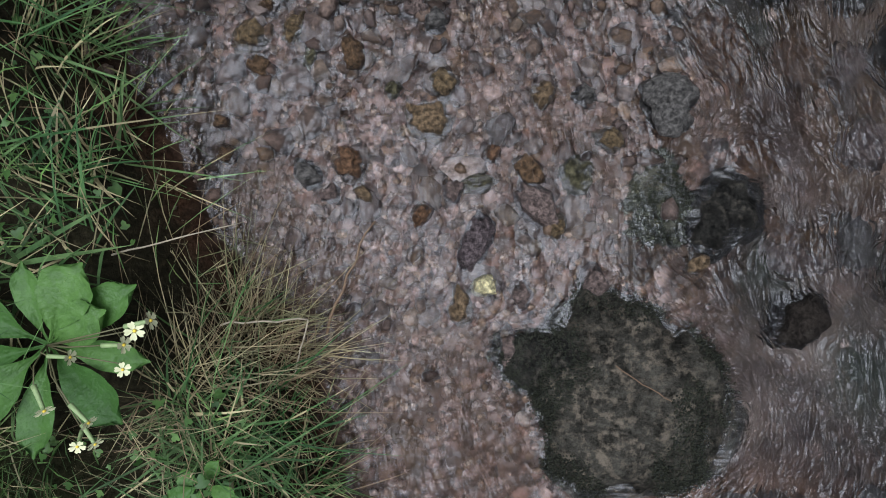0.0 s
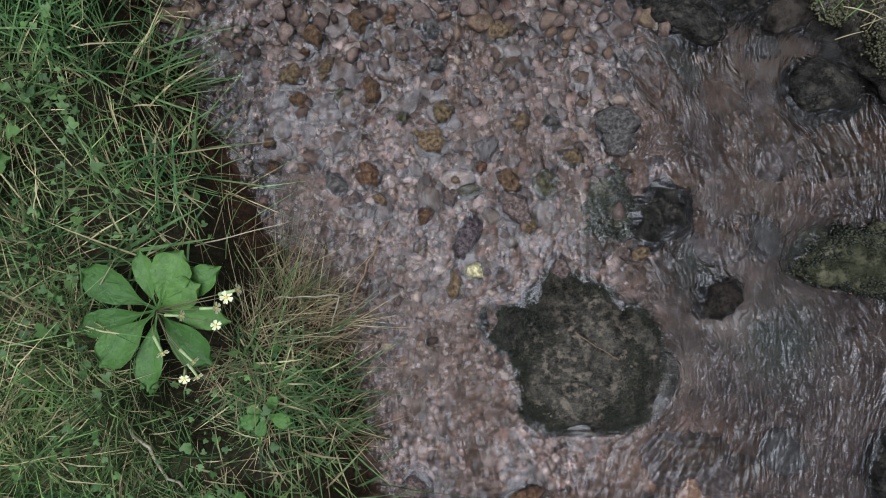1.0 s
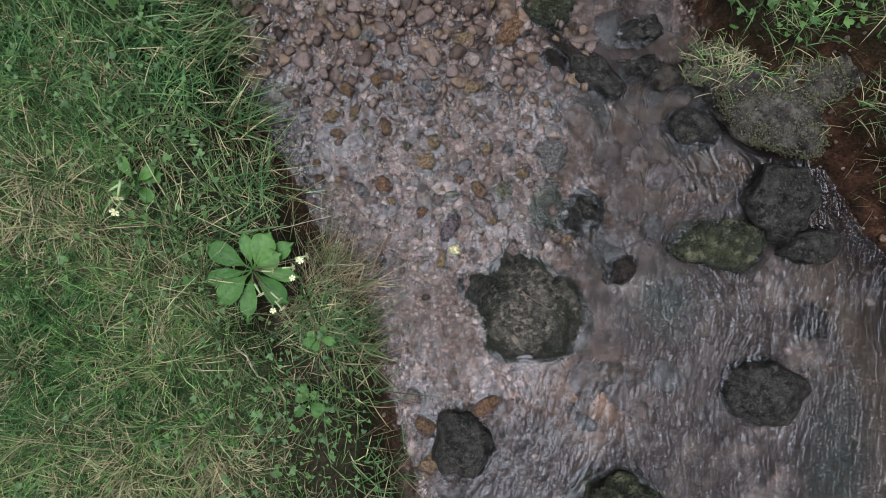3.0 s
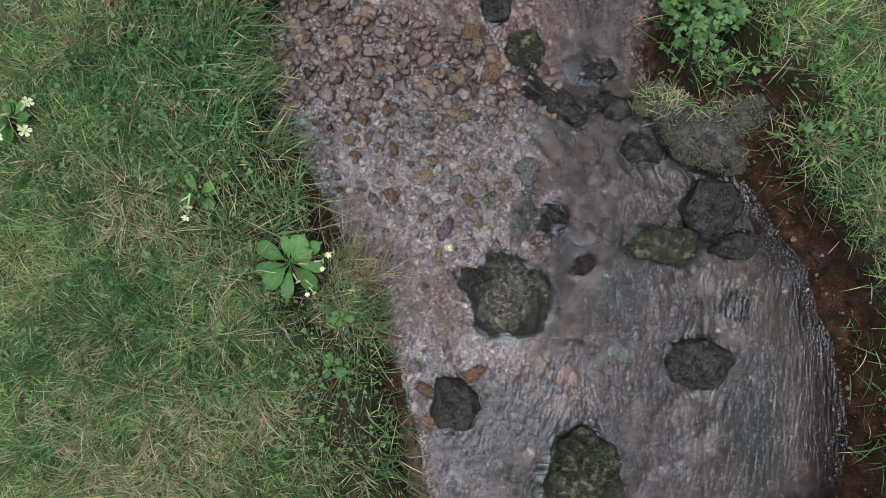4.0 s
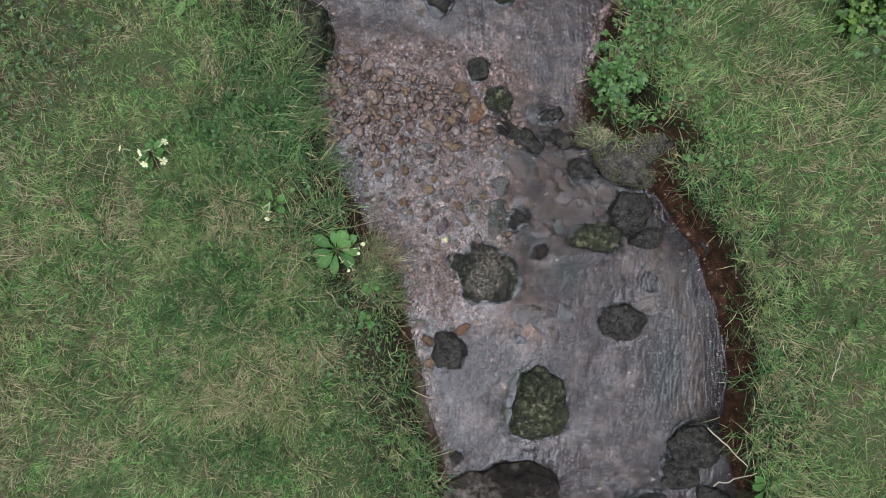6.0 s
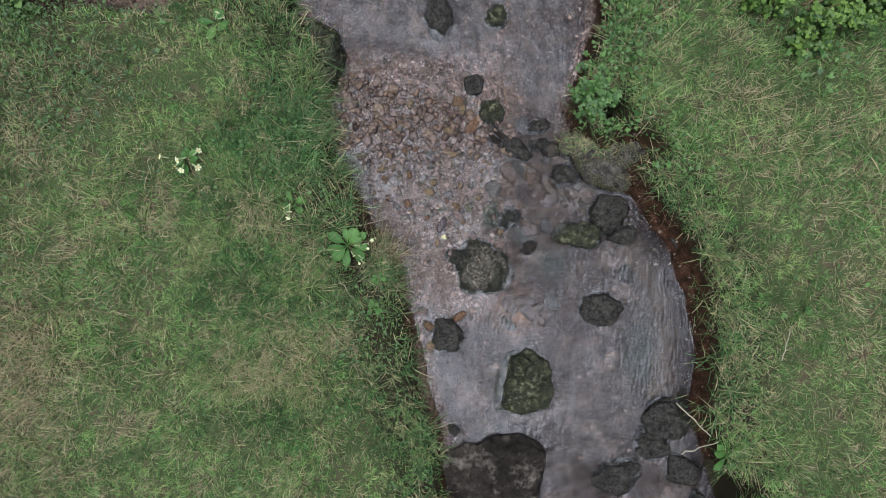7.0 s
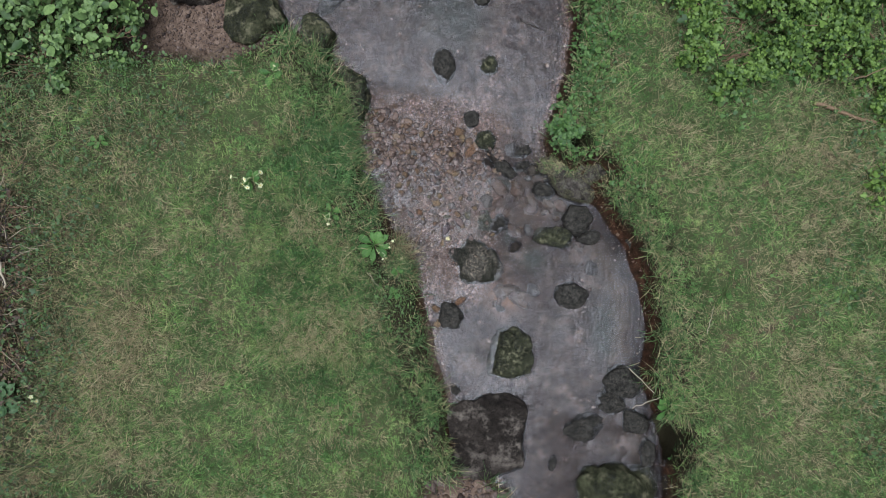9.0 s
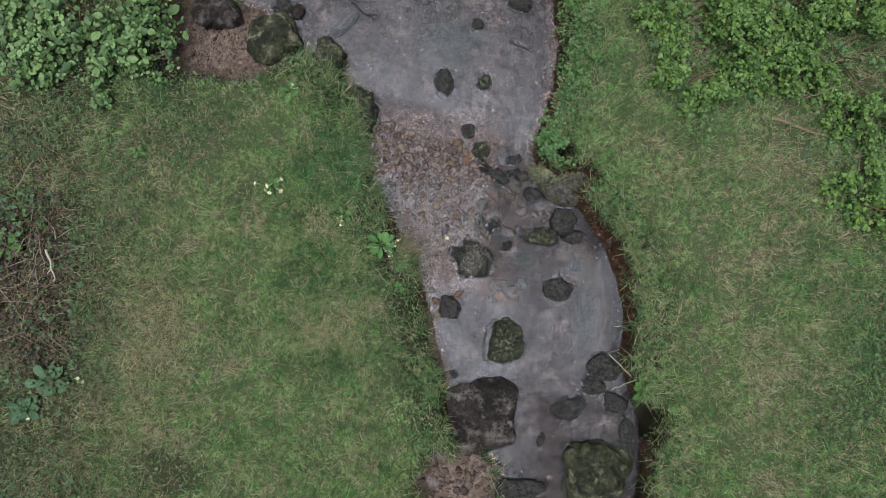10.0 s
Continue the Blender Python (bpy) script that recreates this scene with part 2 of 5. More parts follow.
COBBLE = make_pebble("dry_beach_cobbles", 0.6, 0.66)
STONES = {
    "ochre": make_stone("ochre_stone", (0.118, 0.082, 0.044)),
    "brown": make_stone("brown_stone", (0.09, 0.055, 0.03)),
    "rust": make_stone("rust_brown_stone", (0.105, 0.058, 0.032)),
    "tan": make_stone("tan_stone", (0.135, 0.092, 0.052)),
    "grey": make_stone("grey_stone", (0.085, 0.078, 0.068)),
    "pink": make_stone("pinkish_stone", (0.13, 0.095, 0.08)),
    "olive": make_stone("olive_stone", (0.1, 0.09, 0.05)),
    "plum": make_stone("dark_plum_stone", (0.085, 0.066, 0.064), 0.2),
    "lemon": make_stone("pale_yellow_stone", (0.50, 0.44, 0.24)),
}
GRASS = make_grass("meadow_grass_blades", (0.032, 0.088, 0.023), (0.102, 0.226, 0.058), (0.194, 0.322, 0.104), (0.345, 0.295, 0.165))
LONG_GRASS = make_grass("long_bank_grass", (0.01484, 0.047, 0.0141), (0.0477, 0.116, 0.03572), (0.1166, 0.205, 0.0752), (0.365, 0.31, 0.165))
STRAW = make_grass("dead_grass", (0.107, 0.080, 0.046), (0.230, 0.186, 0.105), (0.40, 0.340, 0.195), (0.195, 0.140, 0.078))
HERB = make_leaf("herb_leaves", (0.02968, 0.075, 0.01692), (0.106, 0.195, 0.0517))
DARK_HERB = make_leaf("dark_weed_leaves", (0.0212, 0.05, 0.01504), (0.0901, 0.155, 0.047))
PRIMROSE = make_leaf("primrose_leaf", (0.046, 0.118, 0.024), (0.098, 0.200, 0.046), 1)
COMFREY = make_leaf("grey_green_leaf", (0.0477, 0.10, 0.0376), (0.0901, 0.155, 0.0658), 1)
BUSH_BRIGHT = make_leaf("bright_bush_leaf", (0.022, 0.056, 0.010), (0.158, 0.252, 0.050))
BUSH_BLUE = make_leaf("soft_green_bush_leaf", (0.026, 0.064, 0.015), (0.195, 0.295, 0.092))
FROND = make_leaf("dead_brown_frond", (0.014, 0.009, 0.006), (0.12, 0.075, 0.042))
PETAL = make_plain("cream_petal", (0.62, 0.62, 0.36), 0.6, 60, 0.2)
YOLK = make_plain("yellow_flower_eye", (0.72, 0.52, 0.06), 0.6, 60, 0.2)
STALK = make_plain("pale_green_stalk", (0.25, 0.33, 0.14), 0.6, 90, 0.3)
STEM = make_plain("reddish_green_stem", (0.13, 0.12, 0.055), 0.6, 90, 0.4)
TWIG = make_plain("brown_twig", (0.20, 0.125, 0.07), 0.75, 90, 0.6)
PALE_TWIG = make_plain("bleached_twig", (0.38, 0.32, 0.22), 0.75, 90, 0.5)
DARK_TWIG = make_plain("wet_black_twig", (0.025, 0.02, 0.016), 0.5, 90, 0.5)


# ---------------------------------------------------------------- mesh helpers
def link_mesh(name, me, material, parent=None, label="", smooth=False):
    me.materials.append(material)
    if smooth:
        me.shade_smooth()
    ob = new(name, me)
    if parent is not None:
        ob.parent = parent
    if label:
        ob["label"] = label
    return ob


def tri_mesh(name, verts, tris, **attrs):
    me = bpy.data.meshes.new(name)
    nv, nf = len(verts), len(tris)
    me.vertices.add(nv)
    me.vertices.foreach_set("co", np.ascontiguousarray(verts, dtype=np.float32).ravel())
    me.loops.add(nf * 3)
    me.loops.foreach_set("vertex_index", np.ascontiguousarray(tris, dtype=np.int32).ravel())
    me.polygons.add(nf)
    me.polygons.foreach_set("loop_start", np.arange(0, nf * 3, 3, dtype=np.int32))
    for key, val in attrs.items():
        a = me.attributes.new(key, "FLOAT", "POINT")
        a.data.foreach_set("value", np.ascontiguousarray(val, dtype=np.float32))
    me.update(calc_edges=True)
    return me


def part(name, bm, material, parent=None, label="", smooth=True):
    me = bpy.data.meshes.new(name)
    bmesh.ops.recalc_face_normals(bm, faces=bm.faces)
    bm.to_mesh(me)
    bm.free()
    return link_mesh(name, me, material, parent, label, smooth)


def base(name, x, y, z, label, category, group=""):
    ob = new(name)
    ob.location = (x, y, z)
    ob.empty_display_size = 0.05
    return tagged(ob, label, category, group)


def blade_arrays(P, length, width, azim, lean, droop, segs, dry):
    """Tapered curved blades: P (n,3) roots; returns verts, tris, dry."""
    n = len(P)
    s = np.linspace(0, 1, segs + 1)
    dx, dy = np.cos(azim), np.sin(azim)
    out = length[:, None] * (lean[:, None] * s + 0.35 * droop[:, None] * s ** 2)
    up = length[:, None] * (np.sqrt(np.clip(1 - lean ** 2, 0.02, 1))[:, None] * s - droop[:, None] * 0.55 * s ** 2)
    cx, cy, cz = P[:, 0:1] + dx[:, None] * out, P[:, 1:2] + dy[:, None] * out, P[:, 2:3] + up
    twist = rng.normal(0, 0.5, n)
    px, py, pz = -dy * np.cos(twist), dx * np.cos(twist), np.sin(twist)
    w = 0.5 * width[:, None] * (np.minimum(1, 0.55 + 1.6 * s) * (1 - s ** 2.2))
    k = 2 * segs + 1
    V = np.empty((n, k, 3))
    for i in range(segs):
        for j, sg in ((2 * i, -1), (2 * i + 1, 1)):
            V[:, j, 0], V[:, j, 1], V[:, j, 2] = cx[:, i] + sg * px * w[:, i], cy[:, i] + sg * py * w[:, i], cz[:, i] + sg * pz * w[:, i]
    V[:, k - 1, 0], V[:, k - 1, 1], V[:, k - 1, 2] = cx[:, segs], cy[:, segs], cz[:, segs]
    f = []
    for i in range(segs - 1):
        a = 2 * i
        f += [(a, a + 1, a + 3), (a, a + 3, a + 2)]
    f.append((k - 3, k - 2, k - 1))
    F = np.array(f)[None] + (np.arange(n) * k)[:, None, None]
    return V.reshape(-1, 3), F.reshape(-1, 3), np.repeat(dry, k)


def blades(name, P, length, width, azim, lean, droop, segs, dry, material, tone=None):
    V, F, D = blade_arrays(P, length, width, azim, lean, droop, segs, dry)
    return link_mesh(name, tri_mesh(name, V, F, dry=D, tone=np.repeat(np.full(len(P), 0.5) if tone is None else tone, 2 * segs + 1)), material)


def scatter(tv, tf, P, azim, tilt, size):
    """Many turned, tilted and scaled copies of a small shape in one set of arrays."""
    n, k = len(P), len(tv)
    size = np.asarray(size)
    if size.ndim == 1:
        size = np.repeat(size[:, None], 3, 1)
    v = tv[None] * size[:, None, :]
    ct, st = np.cos(tilt)[:, None], np.sin(tilt)[:, None]
    x, z = v[..., 0] * ct + v[..., 2] * st, -v[..., 0] * st + v[..., 2] * ct
    ca, sa = np.cos(azim)[:, None], np.sin(azim)[:, None]
    X, Y = x * ca - v[..., 1] * sa, x * sa + v[..., 1] * ca
    V = np.stack([X + P[:, 0:1], Y + P[:, 1:2], z + P[:, 2:3]], -1).reshape(-1, 3)
    F = (tf[None] + (np.arange(n) * k)[:, None, None]).reshape(-1, 3)
    return V, F


def fan_leaf(lobes=1):
    """A cupped leaf, its stalk end at the origin, one long along +x."""
    if lobes == 1:
        o = [(0, 0), (0.22, 0.24), (0.5, 0.36), (0.8, 0.25), (1, 0), (0.8, -0.25), (0.5, -0.36), (0.22, -0.24)]
    else:
        o = [(0, 0), (0.10, 0.22), (0.22, 0.5), (0.42, 0.52), (0.5, 0.24), (0.78, 0.26), (1, 0), (0.78, -0.26), (0.5, -0.24), (0.42, -0.52), (0.22, -0.5), (0.10, -0.22)]
    v = [(0.45, 0, -0.06)] + [(x, y, 0.16 * abs(y) - 0.12 * x * x) for x, y in o]
    f = [(0, i, i % len(o) + 1) for i in range(1, len(o) + 1)]
    return np.array(v), np.array(f)


def lump(level, seed, rough=0.25):
    """A worn stone of about unit radius: verts and tris."""
    bm = bmesh.new()
    bmesh.ops.create_icosphere(bm, subdivisions=level, radius=1.0)
    off = Vector((seed * 3.17, seed * 1.31, seed * 0.77))
    for v in bm.verts:
        d = v.co.normalized()
        v.co = d * (1 + rough * noise.noise(d * 1.1 + off) + rough * 0.55 * noise.noise(d * 2.7 + off))
    V = np.array([v.co[:] for v in bm.verts])
    F = np.array([[q.index for q in f.verts] for f in bm.faces])
    bm.free()
    return V, F


# ---------------------------------------------------------------- the plan of the stream
SHORE_LEFT = [(-2.789, 5.558), (-2.557, 3.311), (-2.358, 2.862), (-1.995, 2.730), (-1.684, 2.307), (-1.466, 2.267), (-1.162, 2.122), (-1.115, 1.911), (-0.871, 1.726),
              (-0.818, 1.409), (-0.936, 1.184), (-0.883, 0.933), (-0.751, 0.655), (-0.606, 0.371), (-0.447, 0.113), (-0.288, -0.091), (-0.248, -0.336), (-0.182, -0.600),
              (-0.129, -0.785), (-0.089, -1.050), (-0.003, -1.314), (0.070, -1.631), (0.123, -1.988), (0.189, -2.318), (0.625, -2.411), (0.718, -2.754), (0.653, -5.676)]
SHORE_RIGHT = [(1.341, 5.560), (1.230, 3.313), (1.323, 2.785), (1.376, 2.322), (1.297, 1.925), (1.231, 1.628), (1.099, 1.330), (1.073, 1.033), (1.278, 0.722), (1.509, 0.564),
               (1.721, 0.326), (1.906, 0.035), (2.025, -0.255), (2.105, -0.520), (2.145, -0.784), (2.118, -1.075), (2.079, -1.313), (2.185, -1.643), (2.317, -1.974),
               (2.344, -2.370), (2.278, -2.767), (2.240, -5.675)]


def rounded(line, times=2):
    """Cuts the corners of a line of points."""
    p = np.array(line)
    for _ in range(times):
        q, r = 0.75 * p[:-1] + 0.25 * p[1:], 0.25 * p[:-1] + 0.75 * p[1:]
        p = np.vstack([p[:1], np.stack([q, r], 1).reshape(-1, 2), p[-1:]])
    return p


LEFT, RIGHT = rounded(SHORE_LEFT), rounded(SHORE_RIGHT)


def line_distance(x, y, line):
    d = np.full(x.shape, 1e9)
    for (ax, ay), (bx, by) in zip(line[:-1], line[1:]):
        ux, uy = bx - ax, by - ay
        t = np.clip(((x - ax) * ux + (y - ay) * uy) / (ux * ux + uy * uy), 0, 1)
        d = np.minimum(d, (x - ax - t * ux) ** 2 + (y - ay - t * uy) ** 2)
    return np.sqrt(d)


def inside(x, y, poly):
    r = np.zeros(x.shape, bool)
    for (ax, ay), (bx, by) in zip(poly, np.roll(poly, -1, 0)):
        c = (ay > y) != (by > y)
        with np.errstate(divide="ignore", invalid="ignore"):
            r ^= c & (x < (bx - ax) * (y - ay) / (by - ay) + ax)
    return r


def step(t):
    t = np.clip(t, 0, 1)
    return t * t * (3 - 2 * t)


def wave_noise(x, y, f, seed):
    """Cheap smooth noise, about -1 to 1, from turned sine waves."""
    r = np.random.default_rng(seed)
    z = np.zeros(np.shape(x))
    for _ in range(7):
        a, k, p = r.uniform(0, 6.28), f * r.uniform(0.6, 1.6), r.uniform(0, 6.28)
        z = z + np.sin(k * (x * np.cos(a) + y * np.sin(a)) + p + 1.3 * np.sin(0.6 * k * (x * np.sin(a) - y * np.cos(a)) + 2 * p))
    return z / 4


BARE_X, BARE_Y = -3.004, -2.435
# The last pit, with dark soil, stands in for shade under the overhanging bank.
PITS = [(1.380, 1.110, 0.10, 0.11), (2.303, -1.958, 0.20, 0.22), (2.219, -2.564, 0.10, 0.44)]
HOLLOW = (-0.600, -0.170)
BEACHES = [(-2.538, 2.401, 0.85, 0.50), (0.201, -2.686, 0.46, 0.40), (-0.043, -0.879, 0.12, 0.40)]


def hollow(x, y):
    """Share of the dug pits: black holes, and shade under the far bank's overhang."""
    h = np.zeros(np.shape(x))
    for px, py, rx, ry in PITS:
        h = np.maximum(h, step(2.2 - 1.6 * np.hypot((x - px) / rx, (y - py) / ry)))
    return h


def terrain(x, y):
    """Height, share of bed, share of bare silt at plan points."""
    x = x + 0.02 * wave_noise(x, y, 16, 1)
    y = y + 0.02 * wave_noise(x, y, 16, 2)
    dl, dr = line_distance(x, y, LEFT), line_distance(x, y, RIGHT)
    poly = np.vstack([LEFT, RIGHT[::-1]])
    wet = inside(x, y, poly)
    d = np.minimum(dl, dr)
    side = (dl < dr)
    beach = np.zeros(x.shape)
    for bx, by, rx, ry in BEACHES:
        beach = np.maximum(beach, step(1.6 - 1.1 * np.hypot((x - bx) / rx, (y - by) / ry) + 0.12 * wave_noise(x, y, 14, 5)))
    beach = np.where(side, beach, 0)
    strip = np.where(side, 0.025, 0.05 * step((1.05 - y) / 0.3) * step((y + 0.9) / 0.9) + 0.015)
    rise = step((d - strip) / np.where(side, 0.11, 0.07))
    top = np.where(side, 0.25 + 0.2 * step((d - 0.15) / 0.9), 0.30 + 0.18 * step((d - 0.25) / 0.8))
    # Silt lies lower towards -y to come out darker: wet mud, bank shade.
    land = 0.01 + np.where(side, 0.05 * step(d / 0.3), np.minimum(0.11, 0.6 * d) * (0.25 + 0.75 * step((y + 0.55) / 0.5))) + rise * (top - 0.05) * (1 - beach) + 0.025 * wave_noise(x, y, 5, 3) * step(d / 0.5)
    shelf = np.where(side, 0, step(1.6 - 1.2 * np.hypot((x - 1.50) / 0.24, (y - 0.80) / 0.17)))
    land = land * (1 - 0.72 * shelf)
    pit = hollow(x, y)
    land = land * (1 - pit) - 0.35 * pit
    land = land - 0.10 * step(1.5 - np.hypot((x - HOLLOW[0]) / 0.11, (y - HOLLOW[1]) / 0.10))
    deep = 0.035 + 0.055 * step((x - 0.35 - 0.1 * y) / 0.5) + 0.04 * step((-0.35 - y) / 0.4) + 0.035 * step((y - 1.4) / 0.4) * (1 - step((x - 0.3) / 0.5)) + 0.02 * step((y - 1.25) / 0.3) * step((x - 0.3) / 0.5)
    bed = -deep * step(d / 0.14) + 0.008 * wave_noise(x, y, 30, 4) * step(d / 0.1)
    edge = np.where(side, 1.0 - 0.85 * step((0.24 + 0.05 * wave_noise(x, y, 9, 6) - d) / 0.2) * step((y - 0.1) / 0.2) * step((1.05 - y) / 0.25), np.maximum(step((d - 0.05) / 0.34), step((y - 0.8) / 0.3)))
    return np.where(wet, bed, land), np.where(wet, edge, 0.0), np.where(wet, 1.0 - edge, np.maximum(np.maximum(beach, shelf), 1 - step((d - strip - np.where(side, 0, 0.02 * step((1.0 - y) / 0.15))) / 0.05)) * (1 - pit)), np.where(wet, -d, d), side, np.where(wet, 0.0, beach)


def riffle(x, y):
    """Where the cobbles of the riffle lie."""
    return step((1.62 - 0.33 * (x + 0.9) - y) / 0.25 + 0.3 * wave_noise(x, y, 9, 81)) * step((y + 0.35) / 0.35) * step((0.62 - x) / 0.3)


def grow(core, cell, far):
    """Even cells in the middle, then ever larger ones out to the horizon."""
    a = list(np.arange(0, core + cell, cell))
    s = cell
    while a[-1] < far:
        s *= 1.35
        a.append(a[-1] + s)
    a = np.array(a)
    return np.concatenate([-a[:0:-1], a])


def rough_edge(x, y):
    """The dark rank corner of dead stems beyond the lawn."""
    return step((-3.85 - x + 0.22 * wave_noise(x, y, 5, 71)) / 0.4) * step((y + 1.7) / 0.6) * step((0.9 - y) / 0.6)


def rank_edge(x, y):
    """How far the mown turf gives way to rank growth, towards the sides."""
    corner = 0.75 * step((-1.9 - x + 0.35 * wave_noise(x, y, 3, 75)) / 1.0) * step((y - 0.3) / 0.9)
    return np.maximum(np.maximum(corner, step((-2.9 - x + 0.35 * wave_noise(x, y, 3, 73)) / 1.3)), 0.8 * step((x - 3.9 + 0.35 * wave_noise(x, y, 3, 74)) / 1.4))


def dim_water(x, y):
    """Patches of the bed painted near black for deep water and dark reflections."""
    w = np.zeros(np.shape(x))
    for wx0, wy0, rx, ry in ((0.62, 0.70, 0.13, 0.07), (0.93, 0.48, 0.07, 0.20), (0.96, -0.10, 0.12, 0.14), (0.72, 0.15, 0.07, 0.10), (1.30, 0.48, 0.10, 0.12), (1.72, -0.80, 0.14, 0.36), (0.10, 2.45, 0.35, 0.30)):
        w = np.maximum(w, np.exp(-(((x - wx0) / rx) ** 2 + ((y - wy0) / ry) ** 2)))
    return np.clip(1.25 * w + 0.25 * w * wave_noise(x, y, 14, 84), 0, 1)


gx, gy = grow(6.6, 0.035, 900), grow(4.4, 0.035, 900)
GX, GY = np.meshgrid(gx, gy)
GZ, GB, GS, GD, GL, GC = terrain(GX, GY)


def grid_tris(nx, ny, keep=None):
    i = (np.arange(ny - 1)[:, None] * nx + np.arange(nx - 1)[None]).ravel()
    if keep is not None:
        i = i[keep]
    return np.concatenate([np.stack([i, i + 1, i + nx + 1], 1), np.stack([i, i + nx + 1, i + nx], 1)])


_me = tri_mesh("ground", np.stack([GX, GY, GZ], -1).reshape(-1, 3), grid_tris(len(gx), len(gy)), bed=GB.ravel(), silt=GS.ravel(), beach=GC.ravel(), turf=(step((GD - 0.3) / 0.3) * (1 - np.maximum(rough_edge(GX, GY), 0.75 * rank_edge(GX, GY))) * (1 - 0.75 * step(1.7 - np.hypot((GX - BARE_X) / 0.36, (GY - BARE_Y) / 0.25)))).ravel(), deep=step((-GZ - 0.038) / 0.035).ravel() * GB.ravel(), dim_water=dim_water(GX, GY).ravel(), rust=(0.9 * np.exp(-(((GX - 0.66) / 0.17) ** 2 + ((GY + 0.50) / 0.15) ** 2)) + 0.4 * np.exp(-(((GX - 0.95) / 0.12) ** 2 + ((GY - 0.50) / 0.22) ** 2))).ravel())
ground = tagged(link_mesh("ground", _me, GROUND, smooth=True), "earth banks, brown silt margins and a pebbly stream bed", "ground", kind="structure")


def lookup(table, x, y):
    """Bilinear reading of a table over the even middle of the plan."""
    fx, fy = np.interp(x, gx, np.arange(len(gx))), np.interp(y, gy, np.arange(len(gy)))
    i, j = np.clip(fx.astype(int), 0, len(gx) - 2), np.clip(fy.astype(int), 0, len(gy) - 2)
    u, v = fx - i, fy - j
    t = table.astype(float)
    return t[j, i] * (1 - u) * (1 - v) + t[j, i + 1] * u * (1 - v) + t[j + 1, i] * (1 - u) * v + t[j + 1, i + 1] * u * v


def soil(x, y):
    return float(lookup(GZ, np.array([x]), np.array([y]))[0])


# ---------------------------------------------------------------- rocks
EMERGENT = []


def rock(x, y, rx, ry, top, rz, turn, material, label, seed, level=4, rough=0.22, name="rock", category="rock", group="rocks in the stream", flat=0.35, square=0.0, cuts=7):
    """A worn rock whose highest point is at top; flat draws its upper side level."""
    V, F = lump(level, seed, rough)
    r = random.Random(seed * 101)
    for _ in range(cuts):
        a, e, cut = r.uniform(0, 6.283), r.uniform(-0.1, 0.5), r.uniform(0.66, 0.98)
        n = np.array([math.cos(a) * math.cos(e), math.sin(a) * math.cos(e), math.sin(e)])
        over = V @ n - cut
        V = V - 0.85 * np.outer(np.maximum(over, 0), n)
    p4 = (np.abs(V[:, 0]) ** 5 + np.abs(V[:, 1]) ** 5 + 1e-9) ** 0.2
    V[:, :2] *= ((np.hypot(V[:, 0], V[:, 1]) / p4) ** square)[:, None]
    V = V * [rx * 1.06, ry * 1.06, rz]
    z = V[:, 2] / rz
    V[:, 2] = rz * np.where(z > flat, flat + (z - flat) * 0.4, z)
    off = Vector((seed * 2.3, seed * 1.7, 0))
    k = 0.07 * min(rx, ry, 0.13)
    if level >= 4:
        kk, ff = (0.17 if cuts > 2 else 0.10) * min(rx, ry), 1.9 / min(rx, ry)
        V += np.array([[kk * noise.noise(Vector(v) * ff + off), kk * noise.noise(Vector(v) * ff - off), 0.5 * kk * noise.noise(Vector(v) * ff * 1.4 + off)] for v in V])
        fq = min(30, 4.5 / min(rx, ry))
        V += np.array([[k * noise.noise(Vector(v) * fq + off), k * noise.noise(Vector(v) * fq - off), 0.8 * k * noise.noise(Vector(v) * 1.4 * fq + off) + 0.3 * k * noise.noise(Vector(v) * 2.9 * fq + off)] for v in V])
    c, s = math.cos(radians(turn)), math.sin(radians(turn))
    V = np.stack([V[:, 0] * c - V[:, 1] * s, V[:, 0] * s + V[:, 1] * c, V[:, 2]], 1)
    V[:, 2] -= V[:, 2].max()
    ob = link_mesh(name, tri_mesh(name, V, F), material, smooth=True)
    ob.location = (x, y, top)
    if top > 0.008 and rx > 0.02:
        EMERGENT.append((x, y, rx, ry, top))
    return tagged(ob, label, category, group)


def moss_on(ob, count, size, seed, ring=0.0, cover=0.1, label="dark green moss cushions", material=None):
    """Tiny cushions over the upper side of a rock, thickest towards its rim."""
    r = np.random.default_rng(seed)
    me = ob.data
    co = np.empty(len(me.vertices) * 3)
    me.vertices.foreach_get("co", co)
    co = co.reshape(-1, 3)
    ext = np.abs(co[:, :2]).max(0)
    rad = np.hypot(co[:, 0] / ext[0], co[:, 1] / ext[1])
    patch = wave_noise(co[:, 0], co[:, 1], 26, seed)
    ok = np.where((co[:, 2] > -0.06) & (rad + 0.25 * patch > ring) & (patch + 1.2 * (rad - ring) > cover))[0]
    if not len(ok):
        return
    pick = co[r.choice(ok, count)] + r.normal(0, 0.45 * ext.min() / 14, (count, 3)) * [1, 1, 0.15]
    tv = np.array([(1, 0, 0), (0, 1, 0), (-1, 0, 0), (0, -1, 0), (0, 0, 0.9), (0, 0, -0.6)], float)
    tf = np.array([(0, 1, 4), (1, 2, 4), (2, 3, 4), (3, 0, 4), (1, 0, 5), (2, 1, 5), (3, 2, 5), (0, 3, 5)])
    V, F = scatter(tv, tf, pick, r.uniform(0, 6.28, count), r.uniform(0, 0.8, count), r.uniform(0.5, 1.3, count) * size)
    tagged(link_mesh("moss", tri_mesh("moss", V, F), material or MOSS, ob, label), kind="stuff")


